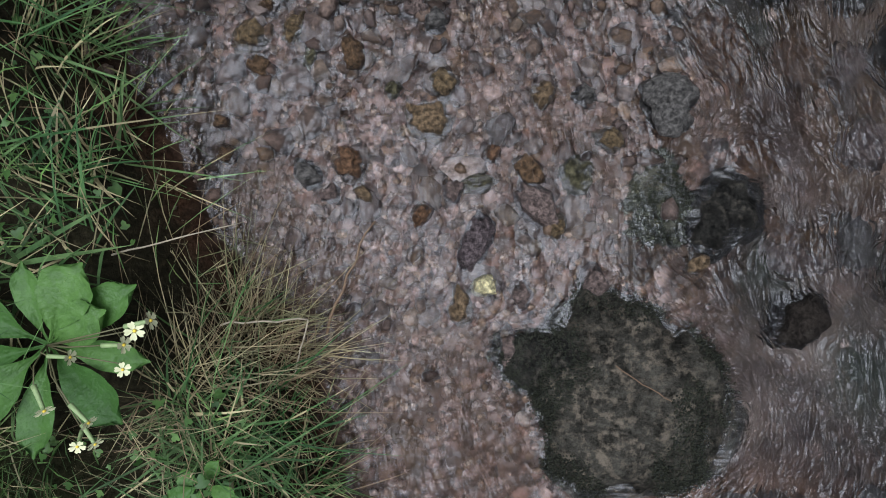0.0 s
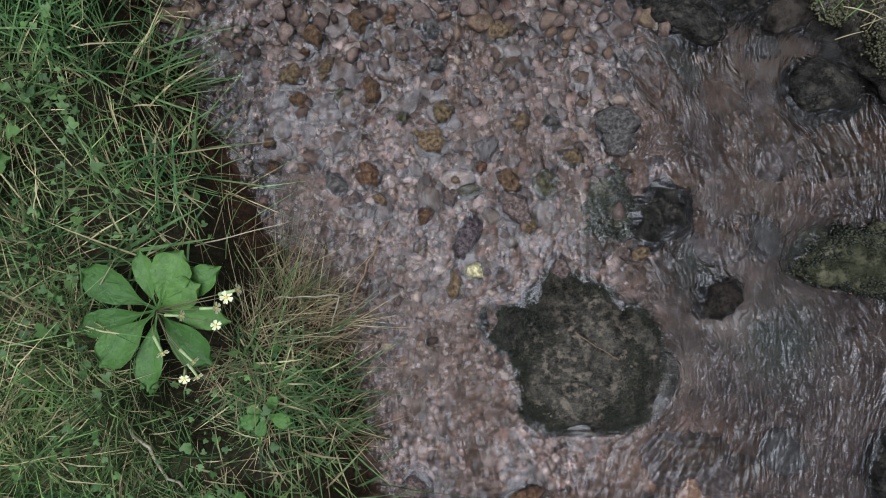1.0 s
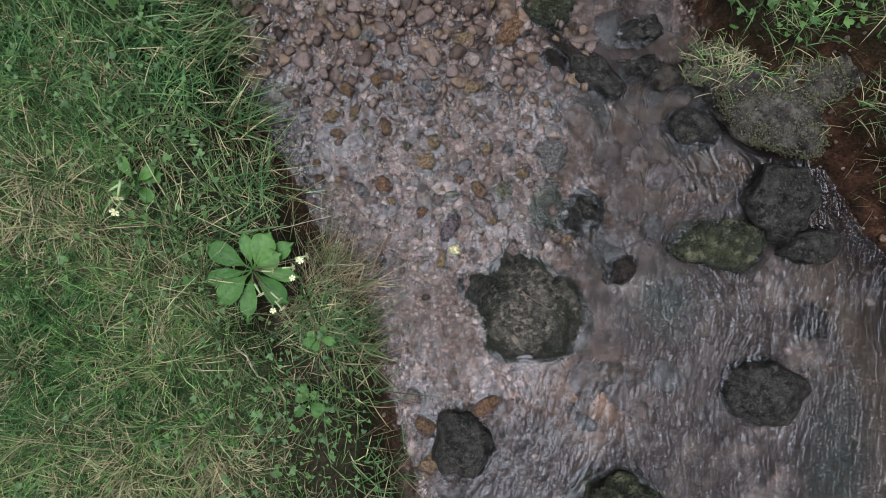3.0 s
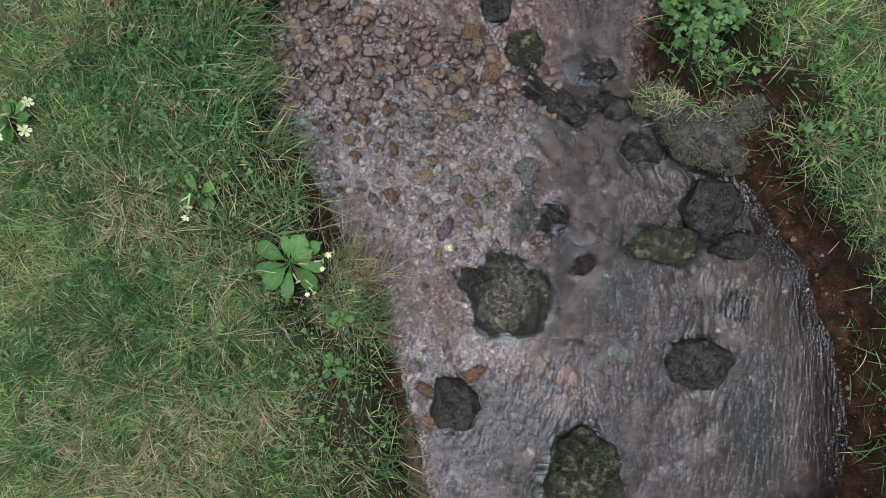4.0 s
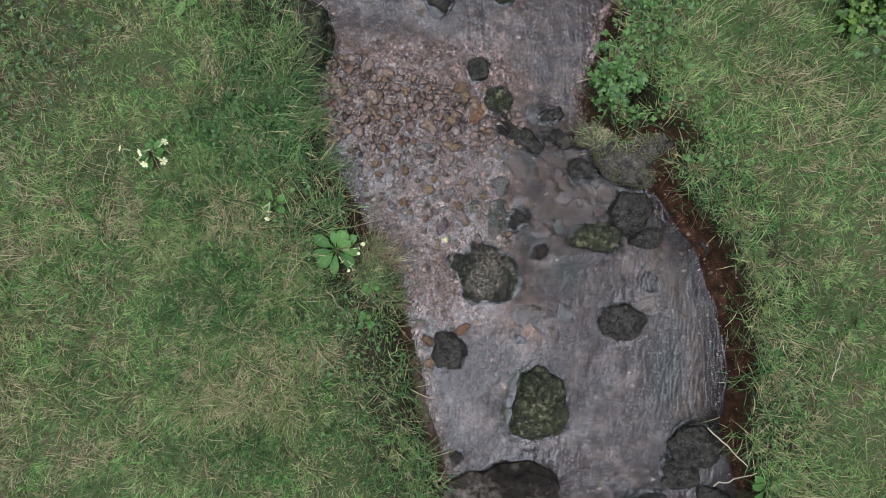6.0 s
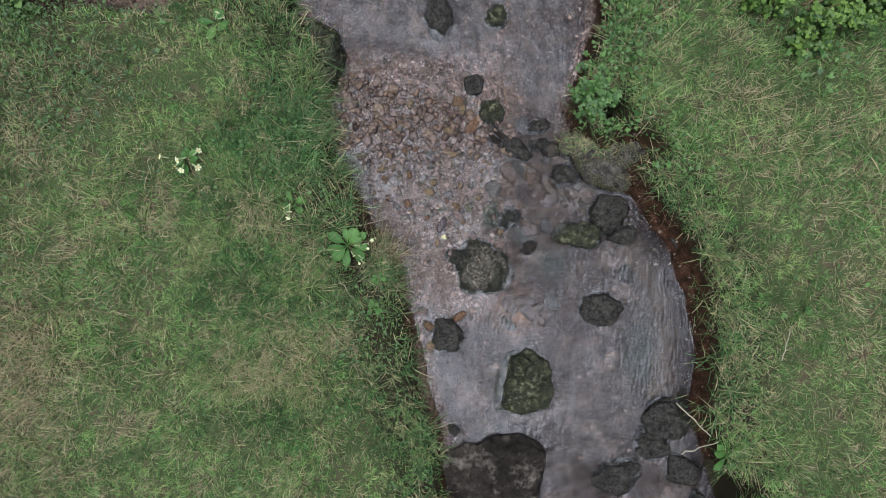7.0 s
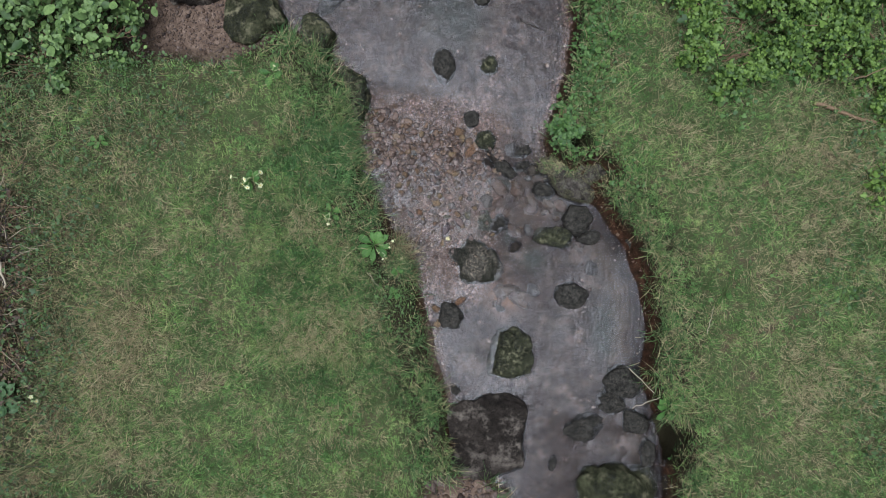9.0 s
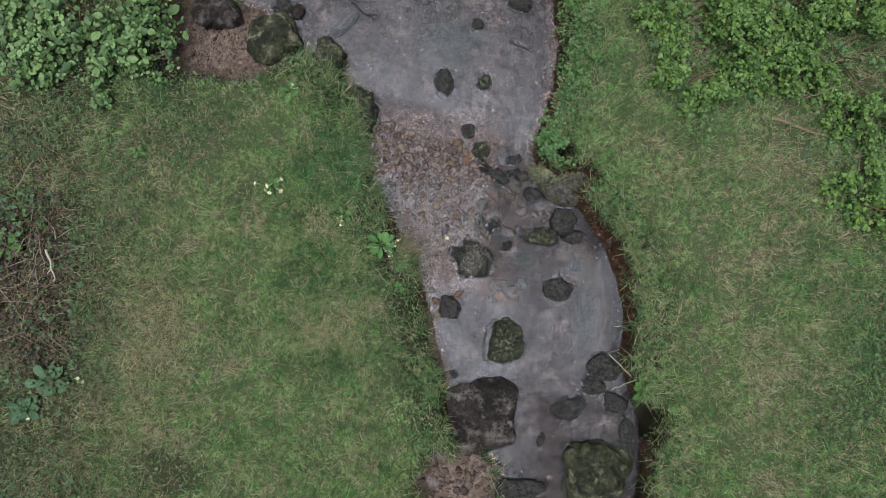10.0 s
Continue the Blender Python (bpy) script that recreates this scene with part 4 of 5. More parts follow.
def lawn(name, n, box, size, wide, label, grow_dry=0.0, material=None, soft_edge=0.0, rank=0.62):
    x, y = sample(n, *box)
    d, bare = lookup(GD, x, y), lookup(GS, x, y)
    worn = wave_noise(x, y, 6, 23)
    ok = (d > 0.05) & (bare < 0.3 + 0.1 * rng.normal(size=n)) & (rng.uniform(size=n) < 0.97 - 0.45 * step((worn - 0.25) / 0.4) * step((d - 0.5) / 0.3))
    ok &= ~((lookup(GL, x, y) > 0.5) & (d < 0.34) & (y < 1.1) & (y > -1.2) & (rng.uniform(size=n) < 0.8))
    ok &= np.hypot(x - PRIM_X, y - PRIM_Y) > 0.15 + 0.02 * rng.normal(size=n)
    ok &= rng.uniform(size=n) > np.maximum(0.93 * rough_edge(x, y) * (rank > 0), rank * rank_edge(x, y))
    ok &= rng.uniform(size=n) > 0.82 * step(1.7 - np.hypot((x - BARE_X) / 0.36, (y - BARE_Y) / 0.25) + 0.2 * wave_noise(x, y, 12, 72))
    ok &= (np.hypot((x - HOLLOW[0]) / 0.12, (y - HOLLOW[1]) / 0.11) > 1) | (rng.uniform(size=n) < 0.12)
    for px, py, pr in PLANTS:
        ok &= np.hypot(x - px, y - py) > pr * rng.uniform(0.5, 1.1, n)
    ok &= hollow(x, y) < 0.35
    ok &= (rank == 0.0) | (soft_edge > 0) | (lookup(GL, x, y) < 0.5) | (rng.uniform(size=n) > 0.45 * step((0.75 - d) / 0.4))
    if soft_edge:
        rim = np.minimum(np.minimum(x - box[0], box[1] - x), np.minimum(y - box[2], box[3] - y))
        ok &= rng.uniform(size=n) < step(rim / soft_edge + 0.25 * wave_noise(x, y, 5, 77))
    ok &= rng.uniform(size=n) < 1.25 - 0.95 * np.clip(clumps(x, y, 0.085)[4], 0, 1)
    x, y = x[ok], y[ok]
    m = len(x)
    patch = 1 + 0.3 * wave_noise(x, y, 3.3, 24) + 0.3 * wave_noise(x, y, 30, 29)
    cx, cy, ca, cb, cd = clumps(x, y, 0.085)
    L = size * patch * rng.lognormal(0, 0.35, m) * (0.75 + 0.7 * ca) * (1.2 - 0.5 * cd)
    P = np.stack([x, y, lookup(GZ, x, y) - 0.006], 1)
    tone = np.clip(0.5 + 0.75 * (cb - 0.5) + 0.34 * wave_noise(x, y, 9, 26) + 0.12 * rng.normal(size=m), 0, 1)
    ob = blades(name, P, L, wide * rng.uniform(0.6, 1.3, m), np.arctan2(y - cy, x - cx) + rng.normal(0, 0.8, m), np.clip(0.3 + 0.85 * cd + 0.12 * rng.normal(size=m), 0.15, 0.98), rng.uniform(0.15, 0.7, m), 2,
                np.clip(dryness(x, y) + grow_dry + 0.35 * step((ca - 0.72) / 0.2), 0, 1), material or GRASS, tone)
    return tagged(ob, label, "grass", kind="stuff")


lawn("lawn_grass", 460000, (-6.0, 0.4, -3.7, 3.7), 0.07, 0.0043, "short uneven meadow grass, green with straw-coloured blades")
lawn("lawn_grass", 320000, (0.9, 6.0, -3.7, 3.7), 0.075, 0.0042, "short soft meadow grass on the far bank")
lawn("fine_grass", 62000, (-2.1, 0.6, -1.8, 2.0), 0.105, 0.0038, "fine fresh green grass near the water's edge", -0.12, LONG_GRASS, 0.7)
lawn("dead_grass", 52000, (-6.0, 6.0, -3.7, 3.7), 0.085, 0.0023, "dead straw lying in the meadow grass", 0.2, STRAW, 0.0, 0.0)
lawn("rank_straw", 16000, (-6.0, -2.6, -3.7, 1.2), 0.15, 0.0042, "matted dead stalks at the rough edge of the lawn", -0.15, STRAW, 0.6, 0.0)


def tufts(name, n, per, size, wide, want, label, material, box, dry=0.1, lean=(0.35, 0.95), segs=4):
    """Tussocks of long arching blades where want(x, y, d, side) is high."""
    x, y = sample(n, *box)
    d, side = lookup(GD, x, y), lookup(GL, x, y) > 0.5
    ok = (rng.uniform(size=n) < want(x, y, d, side)) & (d > 0.03) & (lookup(GS, x, y) < 0.8) & (hollow(x, y) < 0.3) & (np.hypot((x - BARE_X) / 0.42, (y - BARE_Y) / 0.30) > 1) & (np.hypot(x - PRIM_X, y - PRIM_Y) > 0.14) & (np.hypot(x - HOLLOW[0], y - HOLLOW[1]) > 0.1)
    x, y = np.repeat(x[ok], per), np.repeat(y[ok], per)
    m = len(x)
    if not m:
        return
    a = rng.uniform(0, 6.28, m)
    x, y = x + 0.025 * rng.normal(size=m), y + 0.025 * rng.normal(size=m)
    near = np.exp(-lookup(GD, x, y) / 0.12)
    vx, vy = np.cos(a) - 1.3 * near * lookup(_gxd, x, y), np.sin(a) - 1.3 * near * lookup(_gyd, x, y)
    L = size * rng.lognormal(0, 0.3, m)
    ob = blades(name, np.stack([x, y, lookup(GZ, x, y) - 0.01], 1), L, wide * rng.uniform(0.6, 1.25, m), np.arctan2(vy, vx), rng.uniform(*lean, m),
                rng.uniform(0.2, 0.8, m), segs, np.full(m, dry), material)
    return tagged(ob, label, "grass", kind="stuff")


AREA = (-6.0, 6.0, -3.7, 3.7)
tufts("bank_grass", 6200, 18, 0.165, 0.006, lambda x, y, d, s: np.where(s, (0.95 - 0.42 * step((0.95 - np.abs(y - 0.1)) / 0.3)) * np.exp(-((d - 0.12) / 0.14) ** 2), (0.95 - 0.6 * step((y + 0.5) / 0.4)) * np.exp(-((d - 0.14 - 0.10 * step((y + 0.6) / 0.6)) / 0.14) ** 2)), "long fresh grass leaning over the water's edge", LONG_GRASS, (-3, 3.2, -3.7, 3.7), 0.12)
tufts("far_bank_grass", 2600, 14, 0.095, 0.0045, lambda x, y, d, s: np.where(s, 0, 0.9 * np.exp(-((d - 0.20) / 0.09) ** 2)), "short soft grass over the lip of the far bank", LONG_GRASS, (0.9, 3.0, -1.2, 3.4), 0.1, (0.6, 0.98), 3)
tufts("shore_tuft", 480, 12, 0.12, 0.0038, lambda x, y, d, s: np.where(s, 0.8 * np.exp(-(((x + 0.38) / 0.12) ** 2 + ((y + 0.17) / 0.11) ** 2)), 0), "fresh green grass at the foot of the near bank", LONG_GRASS, (-0.7, -0.1, -0.5, 0.1), 0.12, (0.7, 0.98))
tufts("overhang_grass", 1500, 9, 0.15, 0.0045, lambda x, y, d, s: np.where(s, (0.12 + 0.88 * step((y - 0.75) / 0.2)) * np.exp(-((d - 0.08) / 0.05) ** 2), 0), "long grass hanging over the foot of the near bank", LONG_GRASS, (-1.4, -0.4, 0.18, 1.4), 0.15, (0.7, 0.98))
tufts("lush_grass", 800, 20, 0.19, 0.0055, lambda x, y, d, s: 0.9 * np.exp(-(((x + 1.12) / 0.25) ** 2 + ((y - 0.98) / 0.3) ** 2)), "lush long grass combed towards the water", LONG_GRASS, (-1.8, -0.5, 0.1, 1.5), 0.05, (0.6, 0.98))
tufts("tussock_grass", 1700, 26, 0.15, 0.0048, lambda x, y, d, s: np.clip(0.12 + 0.5 * wave_noise(x, y, 2.6, 27), 0, 1) * 0.5 + 1.0 * np.exp(-(((x + 1.05) / 0.45) ** 2 + ((y - 1.0) / 0.4) ** 2)), "tussocks of darker long grass in the meadow", LONG_GRASS, AREA, 0.1)
tufts("dry_tussock", 1300, 22, 0.115, 0.0036, lambda x, y, d, s: np.clip(dryness(x, y) - 0.1, 0, 1) * 0.6 + 0.3 * (x < 0) * rank_edge(x, y), "loose tussocks of dead straw-coloured grass", STRAW, AREA, 0.25, (0.8, 0.99))
tufts("dry_tuft", 700, 30, 0.15, 0.0024, lambda x, y, d, s: 0.95 * np.exp(-(((x + 0.44) / 0.14) ** 2 + ((y - 0.02) / 0.075) ** 2)), "tangled tuft of bleached dead grass at the water's edge", STRAW, (-0.8, 0, -0.4, 0.4), 0.1, (0.75, 0.99))
tufts("dead_bank_grass", 2600, 16, 0.12, 0.003, lambda x, y, d, s: np.where(s & (y < 1.1), np.where(y < 0.25, 0.9, 0.6) * np.exp(-((d - 0.05) / 0.045) ** 2), np.where(~s, 0.8 * np.exp(-((d - 0.21) / 0.07) ** 2), 0)), "dead brown grass hanging down the bank", STRAW, (-1.2, 3.0, -3.0, 2.0), 0.5, (0.5, 0.99))


def herb_patch(name, n, box, size, want, label, material, lobes=3, lift=(0.015, 0.07)):
    x, y = sample(n, *box)
    d = lookup(GD, x, y)
    ok = (d > (0.06 if name != "overhang_herbs" else 0.005)) & ((lookup(GS, x, y) < 0.6) | (name == "overhang_herbs")) & (np.hypot(x - PRIM_X, y - PRIM_Y) > 0.17) & (rng.uniform(size=n) < want(x, y, d, lookup(GL, x, y) > 0.5))
    x, y = x[ok], y[ok]
    m = len(x)
    V, F = scatter(*fan_leaf(lobes), np.stack([x, y, lookup(GZ, x, y) + rng.uniform(*lift, m)], 1), rng.uniform(0, 6.28, m), rng.normal(-0.1, 0.35, m), size * rng.lognormal(0, 0.3, m))
    return tagged(link_mesh(name, tri_mesh(name, V, F), material), label, "plants", kind="stuff")


herb_patch("meadow_herbs", 26000, AREA, 0.021, lambda x, y, d, s: np.clip(0.25 + 0.6 * wave_noise(x, y, 3.5, 41), 0, 1), "small buttercup and clover leaves among the grass", HERB)
herb_patch("bank_herbs", 9000, (1.0, 2.9, 0.6, 3.4), 0.025, lambda x, y, d, s: np.where(s, 0, 0.6 * np.exp(-((d - 0.2) / 0.25) ** 2)), "leafy herbs crowding the far bank", HERB, 3, (0.03, 0.14))
herb_patch("shore_herbs", 8000, (-1.7, 0.1, -0.9, 1.3), 0.017, lambda x, y, d, s: np.where(s, 0.4 * np.exp(-((d - 0.3) / 0.28) ** 2), 0), "cut-leaved buttercup plants at the water's edge", HERB, 3, (0.05, 0.12))
herb_patch("edge_herbs", 50000, (-6.0, -1.6, -3.7, 3.7), 0.021, lambda x, y, d, s: (1 - 0.85 * rough_edge(x, y)) * 1.5 * rank_edge(x, y) * np.clip(0.5 + 0.6 * wave_noise(x, y, 5, 43), 0, 1), "rank leafy undergrowth at the edge of the lawn", DARK_HERB, 1, (0.02, 0.16))
herb_patch("edge_herbs", 30000, (3.2, 6.0, -3.7, 1.5), 0.024, lambda x, y, d, s: step((x - 3.3) / 1.2) * np.clip(0.3 + 0.7 * wave_noise(x, y, 3, 44), 0, 1), "leafy undergrowth at the edge of the far bank", DARK_HERB, 3, (0.02, 0.12))


herb_patch("dead_fronds", 7000, (-6.0, -3.3, -2.6, 1.3), 0.028, lambda x, y, d, s: 0.85 * rough_edge(x, y), "brown dead fern fronds matted at the rough edge", FROND, 3, (0.02, 0.14))
herb_patch("bramble_leaves", 5200, (-6.0, -3.3, -3.2, 1.6), 0.034, lambda x, y, d, s: np.clip(rough_edge(x, y) + 0.4 * rank_edge(x, y), 0, 1) * np.clip(0.1 + 0.9 * wave_noise(x, y, 4, 50), 0, 1), "dark green bramble leaves over the dead stems", DARK_HERB, 3, (0.08, 0.24))
herb_patch("bush_seedlings", 3800, (2.0, 5.2, 0.9, 3.2), 0.034, lambda x, y, d, s: 0.55 * step((x - 2.15 + 0.35 * wave_noise(x, y, 4, 47)) / 0.5) * step((y - 1.15 + 0.3 * wave_noise(x, y, 5, 48)) / 0.5), "young bright shoots among the grass round the bushes", HERB, 3, (0.03, 0.14))
herb_patch("overhang_herbs", 2600, (0.95, 1.75, 0.98, 3.2), 0.030, lambda x, y, d, s: np.where(s, 0, 0.8 * step((0.16 + 0.05 * wave_noise(x, y, 8, 49) - d) / 0.05)), "broad-leaved herbs hanging over the far water's edge", HERB, 3, (0.06, 0.18))

# ---------------------------------------------------------------- stems and twigs
def tube(bm, pts, r0, r1, sides=6):
    """A tapered stem along points."""
    pts = [Vector(p) for p in pts]
    rings = []
    for i, p in enumerate(pts):
        t = (pts[min(i + 1, len(pts) - 1)] - pts[max(i - 1, 0)]).normalized()
        u = t.cross(Vector((0.13, 0.21, 0.97))).normalized()
        w = t.cross(u)
        r = r0 + (r1 - r0) * i / (len(pts) - 1)
        rings.append([bm.verts.new(p + r * (math.cos(k * 6.2832 / sides) * u + math.sin(k * 6.2832 / sides) * w)) for k in range(sides)])
    for a, b in zip(rings, rings[1:]):
        for k in range(sides):
            bm.faces.new((a[k], a[(k + 1) % sides], b[(k + 1) % sides], b[k]))
    bm.faces.new(rings[0][::-1])
    bm.faces.new(rings[-1])


def bent(a, b, n, wob, sag=0.0):
    a, b = Vector(a), Vector(b)
    L = (b - a).length
    return [a.lerp(b, i / n) + Vector((random.gauss(0, wob) * L, random.gauss(0, wob) * L, sag * 4 * (i / n) * (1 - i / n))) for i in range(n + 1)]


def stick(name, a, b, r0, r1, material, label, category="twig", wob=0.012, sag=0.0, forks=0, n=8):
    bm = bmesh.new()
    pts = bent(a, b, n, wob, sag)
    tube(bm, pts, r0, r1)
    for k in range(forks):
        i = random.randint(2, n - 2)
        d = (Vector(b) - Vector(a)) * random.uniform(0.2, 0.35)
        d.rotate(Euler((0, 0, random.choice((-1, 1)) * random.uniform(0.4, 0.9))))
        tube(bm, bent(pts[i], pts[i] + d, 4, 0.03), r0 * 0.55, r1 * 0.5, 5)
    return tagged(part(name, bm, material), label, category)


stick("twig", (-0.282, 0.032, 0.03), (-0.182, 0.276, 0.012), 0.0035, 0.0018, TWIG, "thin brown twig trailing from the bank into the water")
stick("straw", (-0.456, 0.071, 0.17), (-0.298, 0.071, 0.12), 0.0020, 0.0018, PALE_TWIG, "pale bent straw sticking out over the water", "straw", 0.01)
stick("straw", (-0.298, 0.071, 0.12), (-0.333, -0.048, 0.10), 0.0018, 0.0014, PALE_TWIG, "pale broken straw end over the water", "straw", 0.006)
stick("straw", (-0.630, 0.205, 0.22), (-0.414, 0.265, 0.15), 0.0020, 0.0010, PALE_TWIG, "long pale straw reaching over the water", "straw", 0.006, 0.02)
stick("straw", (-0.612, 0.019, 0.24), (-0.501, -0.037, 0.20), 0.0020, 0.0012, PALE_TWIG, "pale straw lying on the bank", "straw", 0.008)
stick("twig", (-0.745, -0.208, 0.33), (-0.601, -0.392, 0.31), 0.0045, 0.003, PALE_TWIG, "pale crooked stem lying on the bank grass", wob=0.02)
stick("branch", (3.522, 1.401, 0.60), (4.172, 1.187, 0.60), 0.022, 0.013, TWIG, "fallen brown branch lying in the grass", "branch", 0.01)
stick("twig", (3.793, 1.579, 0.75), (4.168, 1.700, 0.85), 0.006, 0.003, TWIG, "thin dead twig in the bright bush")
stick("twig", (0.821, 2.421, 0.012), (1.026, 2.322, 0.016), 0.013, 0.009, DARK_TWIG, "wet black stick in the stream", wob=0.03)
stick("twig", (-1.036, 2.882, 0.02), (-0.759, 2.638, 0.02), 0.016, 0.010, DARK_TWIG, "wet black stick caught between rocks", wob=0.05, forks=1)
stick("twig", (1.909, -1.197, 0.18), (2.112, -1.412, 0.34), 0.006, 0.0035, PALE_TWIG, "bleached stick leaning on the far bank")
stick("twig", (1.931, -1.594, 0.20), (2.156, -1.447, 0.36), 0.005, 0.003, PALE_TWIG, "bleached stick poking out of the far bank")
stick("twig", (2.536, -0.788, 0.55), (2.585, -0.531, 0.58), 0.004, 0.002, PALE_TWIG, "pale dead stem in the far lawn", forks=1)
stick("branch", (-4.218, 0.005, 0.60), (-4.141, -0.363, 0.58), 0.015, 0.007, PALE_TWIG, "bleached forked branch in the dead undergrowth", "branch", 0.04, forks=2)
stick("twig", (0.336, -0.045, 0.045), (0.455, -0.120, 0.046), 0.0014, 0.0010, TWIG, "fine straw lying on the flat rock")

# fallen stalks over the foot of the near bank
_n = 420
_sx, _sy = PRIM_X + 0.22 + 0.20 * rng.normal(size=_n), PRIM_Y - 0.05 + 0.22 * rng.normal(size=_n)
_on = (lookup(GD, _sx, _sy) > -0.03) & (np.hypot(_sx - PRIM_X, _sy - PRIM_Y) > 0.12)
_sx, _sy = _sx[_on], _sy[_on]
_n = len(_sx)
tagged(blades("fallen_straw", np.stack([_sx, _sy, np.maximum(lookup(GZ, _sx, _sy), 0.02) + rng.uniform(0.01, 0.07, _n)], 1), rng.uniform(0.06, 0.2, _n), rng.uniform(0.0012, 0.0028, _n), rng.uniform(0, 6.28, _n),
              np.full(_n, 0.97), rng.uniform(0.0, 0.3, _n), 4, np.full(_n, 0.35), STRAW), "thin dead stalks fallen across the foot of the bank", "dead stalks", kind="stuff")

# a few outsize blades of grass that reach over the water
_p = [(-0.873, 0.393, -0.382, 0.448, 0.006), (-0.859, 0.583, -0.563, 0.684, 0.006), (-0.802, 0.183, -0.570, 0.304, 0.010), (-0.868, 0.140, -0.537, 0.106, 0.006),
      (-0.753, 0.317, -0.586, 0.303, 0.009), (-0.700, 0.421, -0.674, 0.597, 0.013), (-0.792, 0.188, -0.555, 0.222, 0.011), (-0.803, 0.678, -0.723, 0.865, 0.008),
      (-0.510, -0.247, -0.541, -0.002, 0.008), (-0.478, -0.237, -0.126, -0.018, 0.004)]
_a = np.array(_p)
_L = np.hypot(_a[:, 2] - _a[:, 0], _a[:, 3] - _a[:, 1])
tagged(blades("long_blades", np.stack([_a[:, 0], _a[:, 1], lookup(GZ, _a[:, 0], _a[:, 1])], 1), _L / 1.05, _a[:, 4], np.arctan2(_a[:, 3] - _a[:, 1], _a[:, 2] - _a[:, 0]),
              np.full(len(_a), 0.97), np.full(len(_a), 0.25), 8, np.full(len(_a), 0.05), LONG_GRASS), "outsize arching grass blades reaching over the water", "grass", kind="stuff")


# ---------------------------------------------------------------- primroses and other rosettes
def leaf_mesh(bm, angle, length, width, lift, origin=(0, 0, 0), crinkle=0.05):
    """A spoon-shaped leaf with a sunk midrib, narrow at its stalk."""
    nu, nv = 18, 9
    grid = []
    for i in range(nu + 1):
        s = i / nu
        u = max(0.0, (s - 0.16) / 0.84)
        w = 0.5 * width * (0.09 + 0.91 * (u / 0.6) ** 1.3 * (2 - (u / 0.6) ** 1.3) if u < 0.6 else max(0.22, math.sqrt(max(0.0, 1 - ((u - 0.6) / 0.4) ** 3.4))))
        row = []
        for j in range(nv):
            t = j / (nv - 1) * 2 - 1
            q = Vector((s * 7, t * 3, angle))
            edge = 1 + 0.07 * noise.noise(Vector((s * 22, t, angle)))
            r = length * s * (1 - 0.09 * t * t * s)
            z = length * (lift * s - 0.55 * lift * s * s) + 0.10 * width * t * t * (1 if s > 0.2 else 0.3) - 0.05 * width * math.exp(-(t * 5) ** 2) + crinkle * width * noise.noise(q) + 0.03 * width * math.sin(s * 40 - abs(t) * 7) * (1 - abs(t))
            x, y = r, t * w * edge
            row.append(bm.verts.new((origin[0] + x * math.cos(angle) - y * math.sin(angle), origin[1] + x * math.sin(angle) + y * math.cos(angle), origin[2] + z)))
        grid.append(row)
    for a, b in zip(grid, grid[1:]):
        for j in range(nv - 1):
            bm.faces.new((a[j], b[j], b[j + 1], a[j + 1]))


def flower(parent, tip, size, face):
    """A five-petalled flower on its stalk, under its plant."""
    tip, face = Vector(tip), Vector(face).normalized()
    bm = bmesh.new()
    q = face.to_track_quat("Z", "Y")
    for k in range(5):
        a = k * 1.2566 + 0.3
        pts = [(0.08, 0, -0.12), (0.30, 0.20, -0.01), (0.75, 0.36, 0.06), (1.0, 0.20, 0.04), (0.88, 0, 0.03), (1.0, -0.20, 0.04), (0.75, -0.36, 0.06), (0.30, -0.20, -0.01)]
        vs = [bm.verts.new(tip + q @ (size * Vector((x * math.cos(a) - y * math.sin(a), x * math.sin(a) + y * math.cos(a), z)))) for x, y, z in pts]
        mid = bm.verts.new(tip + q @ (size * Vector((0.55 * math.cos(a), 0.55 * math.sin(a), -0.02))))
        for i in range(8):
            bm.faces.new((mid, vs[i], vs[(i + 1) % 8]))
    fl = part("flower", bm, PETAL, parent, "cream primrose flower")
    bm = bmesh.new()
    bmesh.ops.create_uvsphere(bm, u_segments=8, v_segments=5, radius=size * 0.2, matrix=Matrix.Translation(tip - face * size * 0.05))
    part("flower_eye", bm, YOLK, fl, "yellow flower eye")
    bm = bmesh.new()
    neck = tip - face * size * 3.0
    tube(bm, [tip - face * size * 0.05, tip - face * size * 0.7, tip - face * size * 1.4, tip - face * size * 2.3, neck], size * 0.20, size * 0.30, 7)
    part("calyx", bm, STALK, fl, "pale green calyx")
    bm = bmesh.new()
    tube(bm, [neck, neck.lerp(Vector((0, 0, 0.01)), 0.5) + Vector((0, 0, 0.015)), (0, 0, 0.01)], size * 0.07, size * 0.10, 6)
    part("stalk", bm, STEM, fl)


def rosette(name, x, y, z, leaves, flowers, material, label, category, petal=0.0135):
    ob = base(name, x, y, z, label, category, "primroses on the bank" if name == "primrose" else "")
    for a, length, width, lift in leaves:
        bm = bmesh.new()
        leaf_mesh(bm, radians(a), length, width, lift)
        part("leaf", bm, material, ob)
    for fx, fy, fz in flowers:
        side = Vector((fx, fy, 0)).normalized() if abs(fx) + abs(fy) > 0.02 else Vector((0, 0, 1))
        flower(ob, (fx, fy, fz), petal * random.uniform(0.85, 1.1), side + Vector((0, 0, random.choice((0.15, 0.3, 0.6, 1.6) if name == "primrose" and petal < 0.015 else (0.3, 0.7, 1.0)))))
    return ob


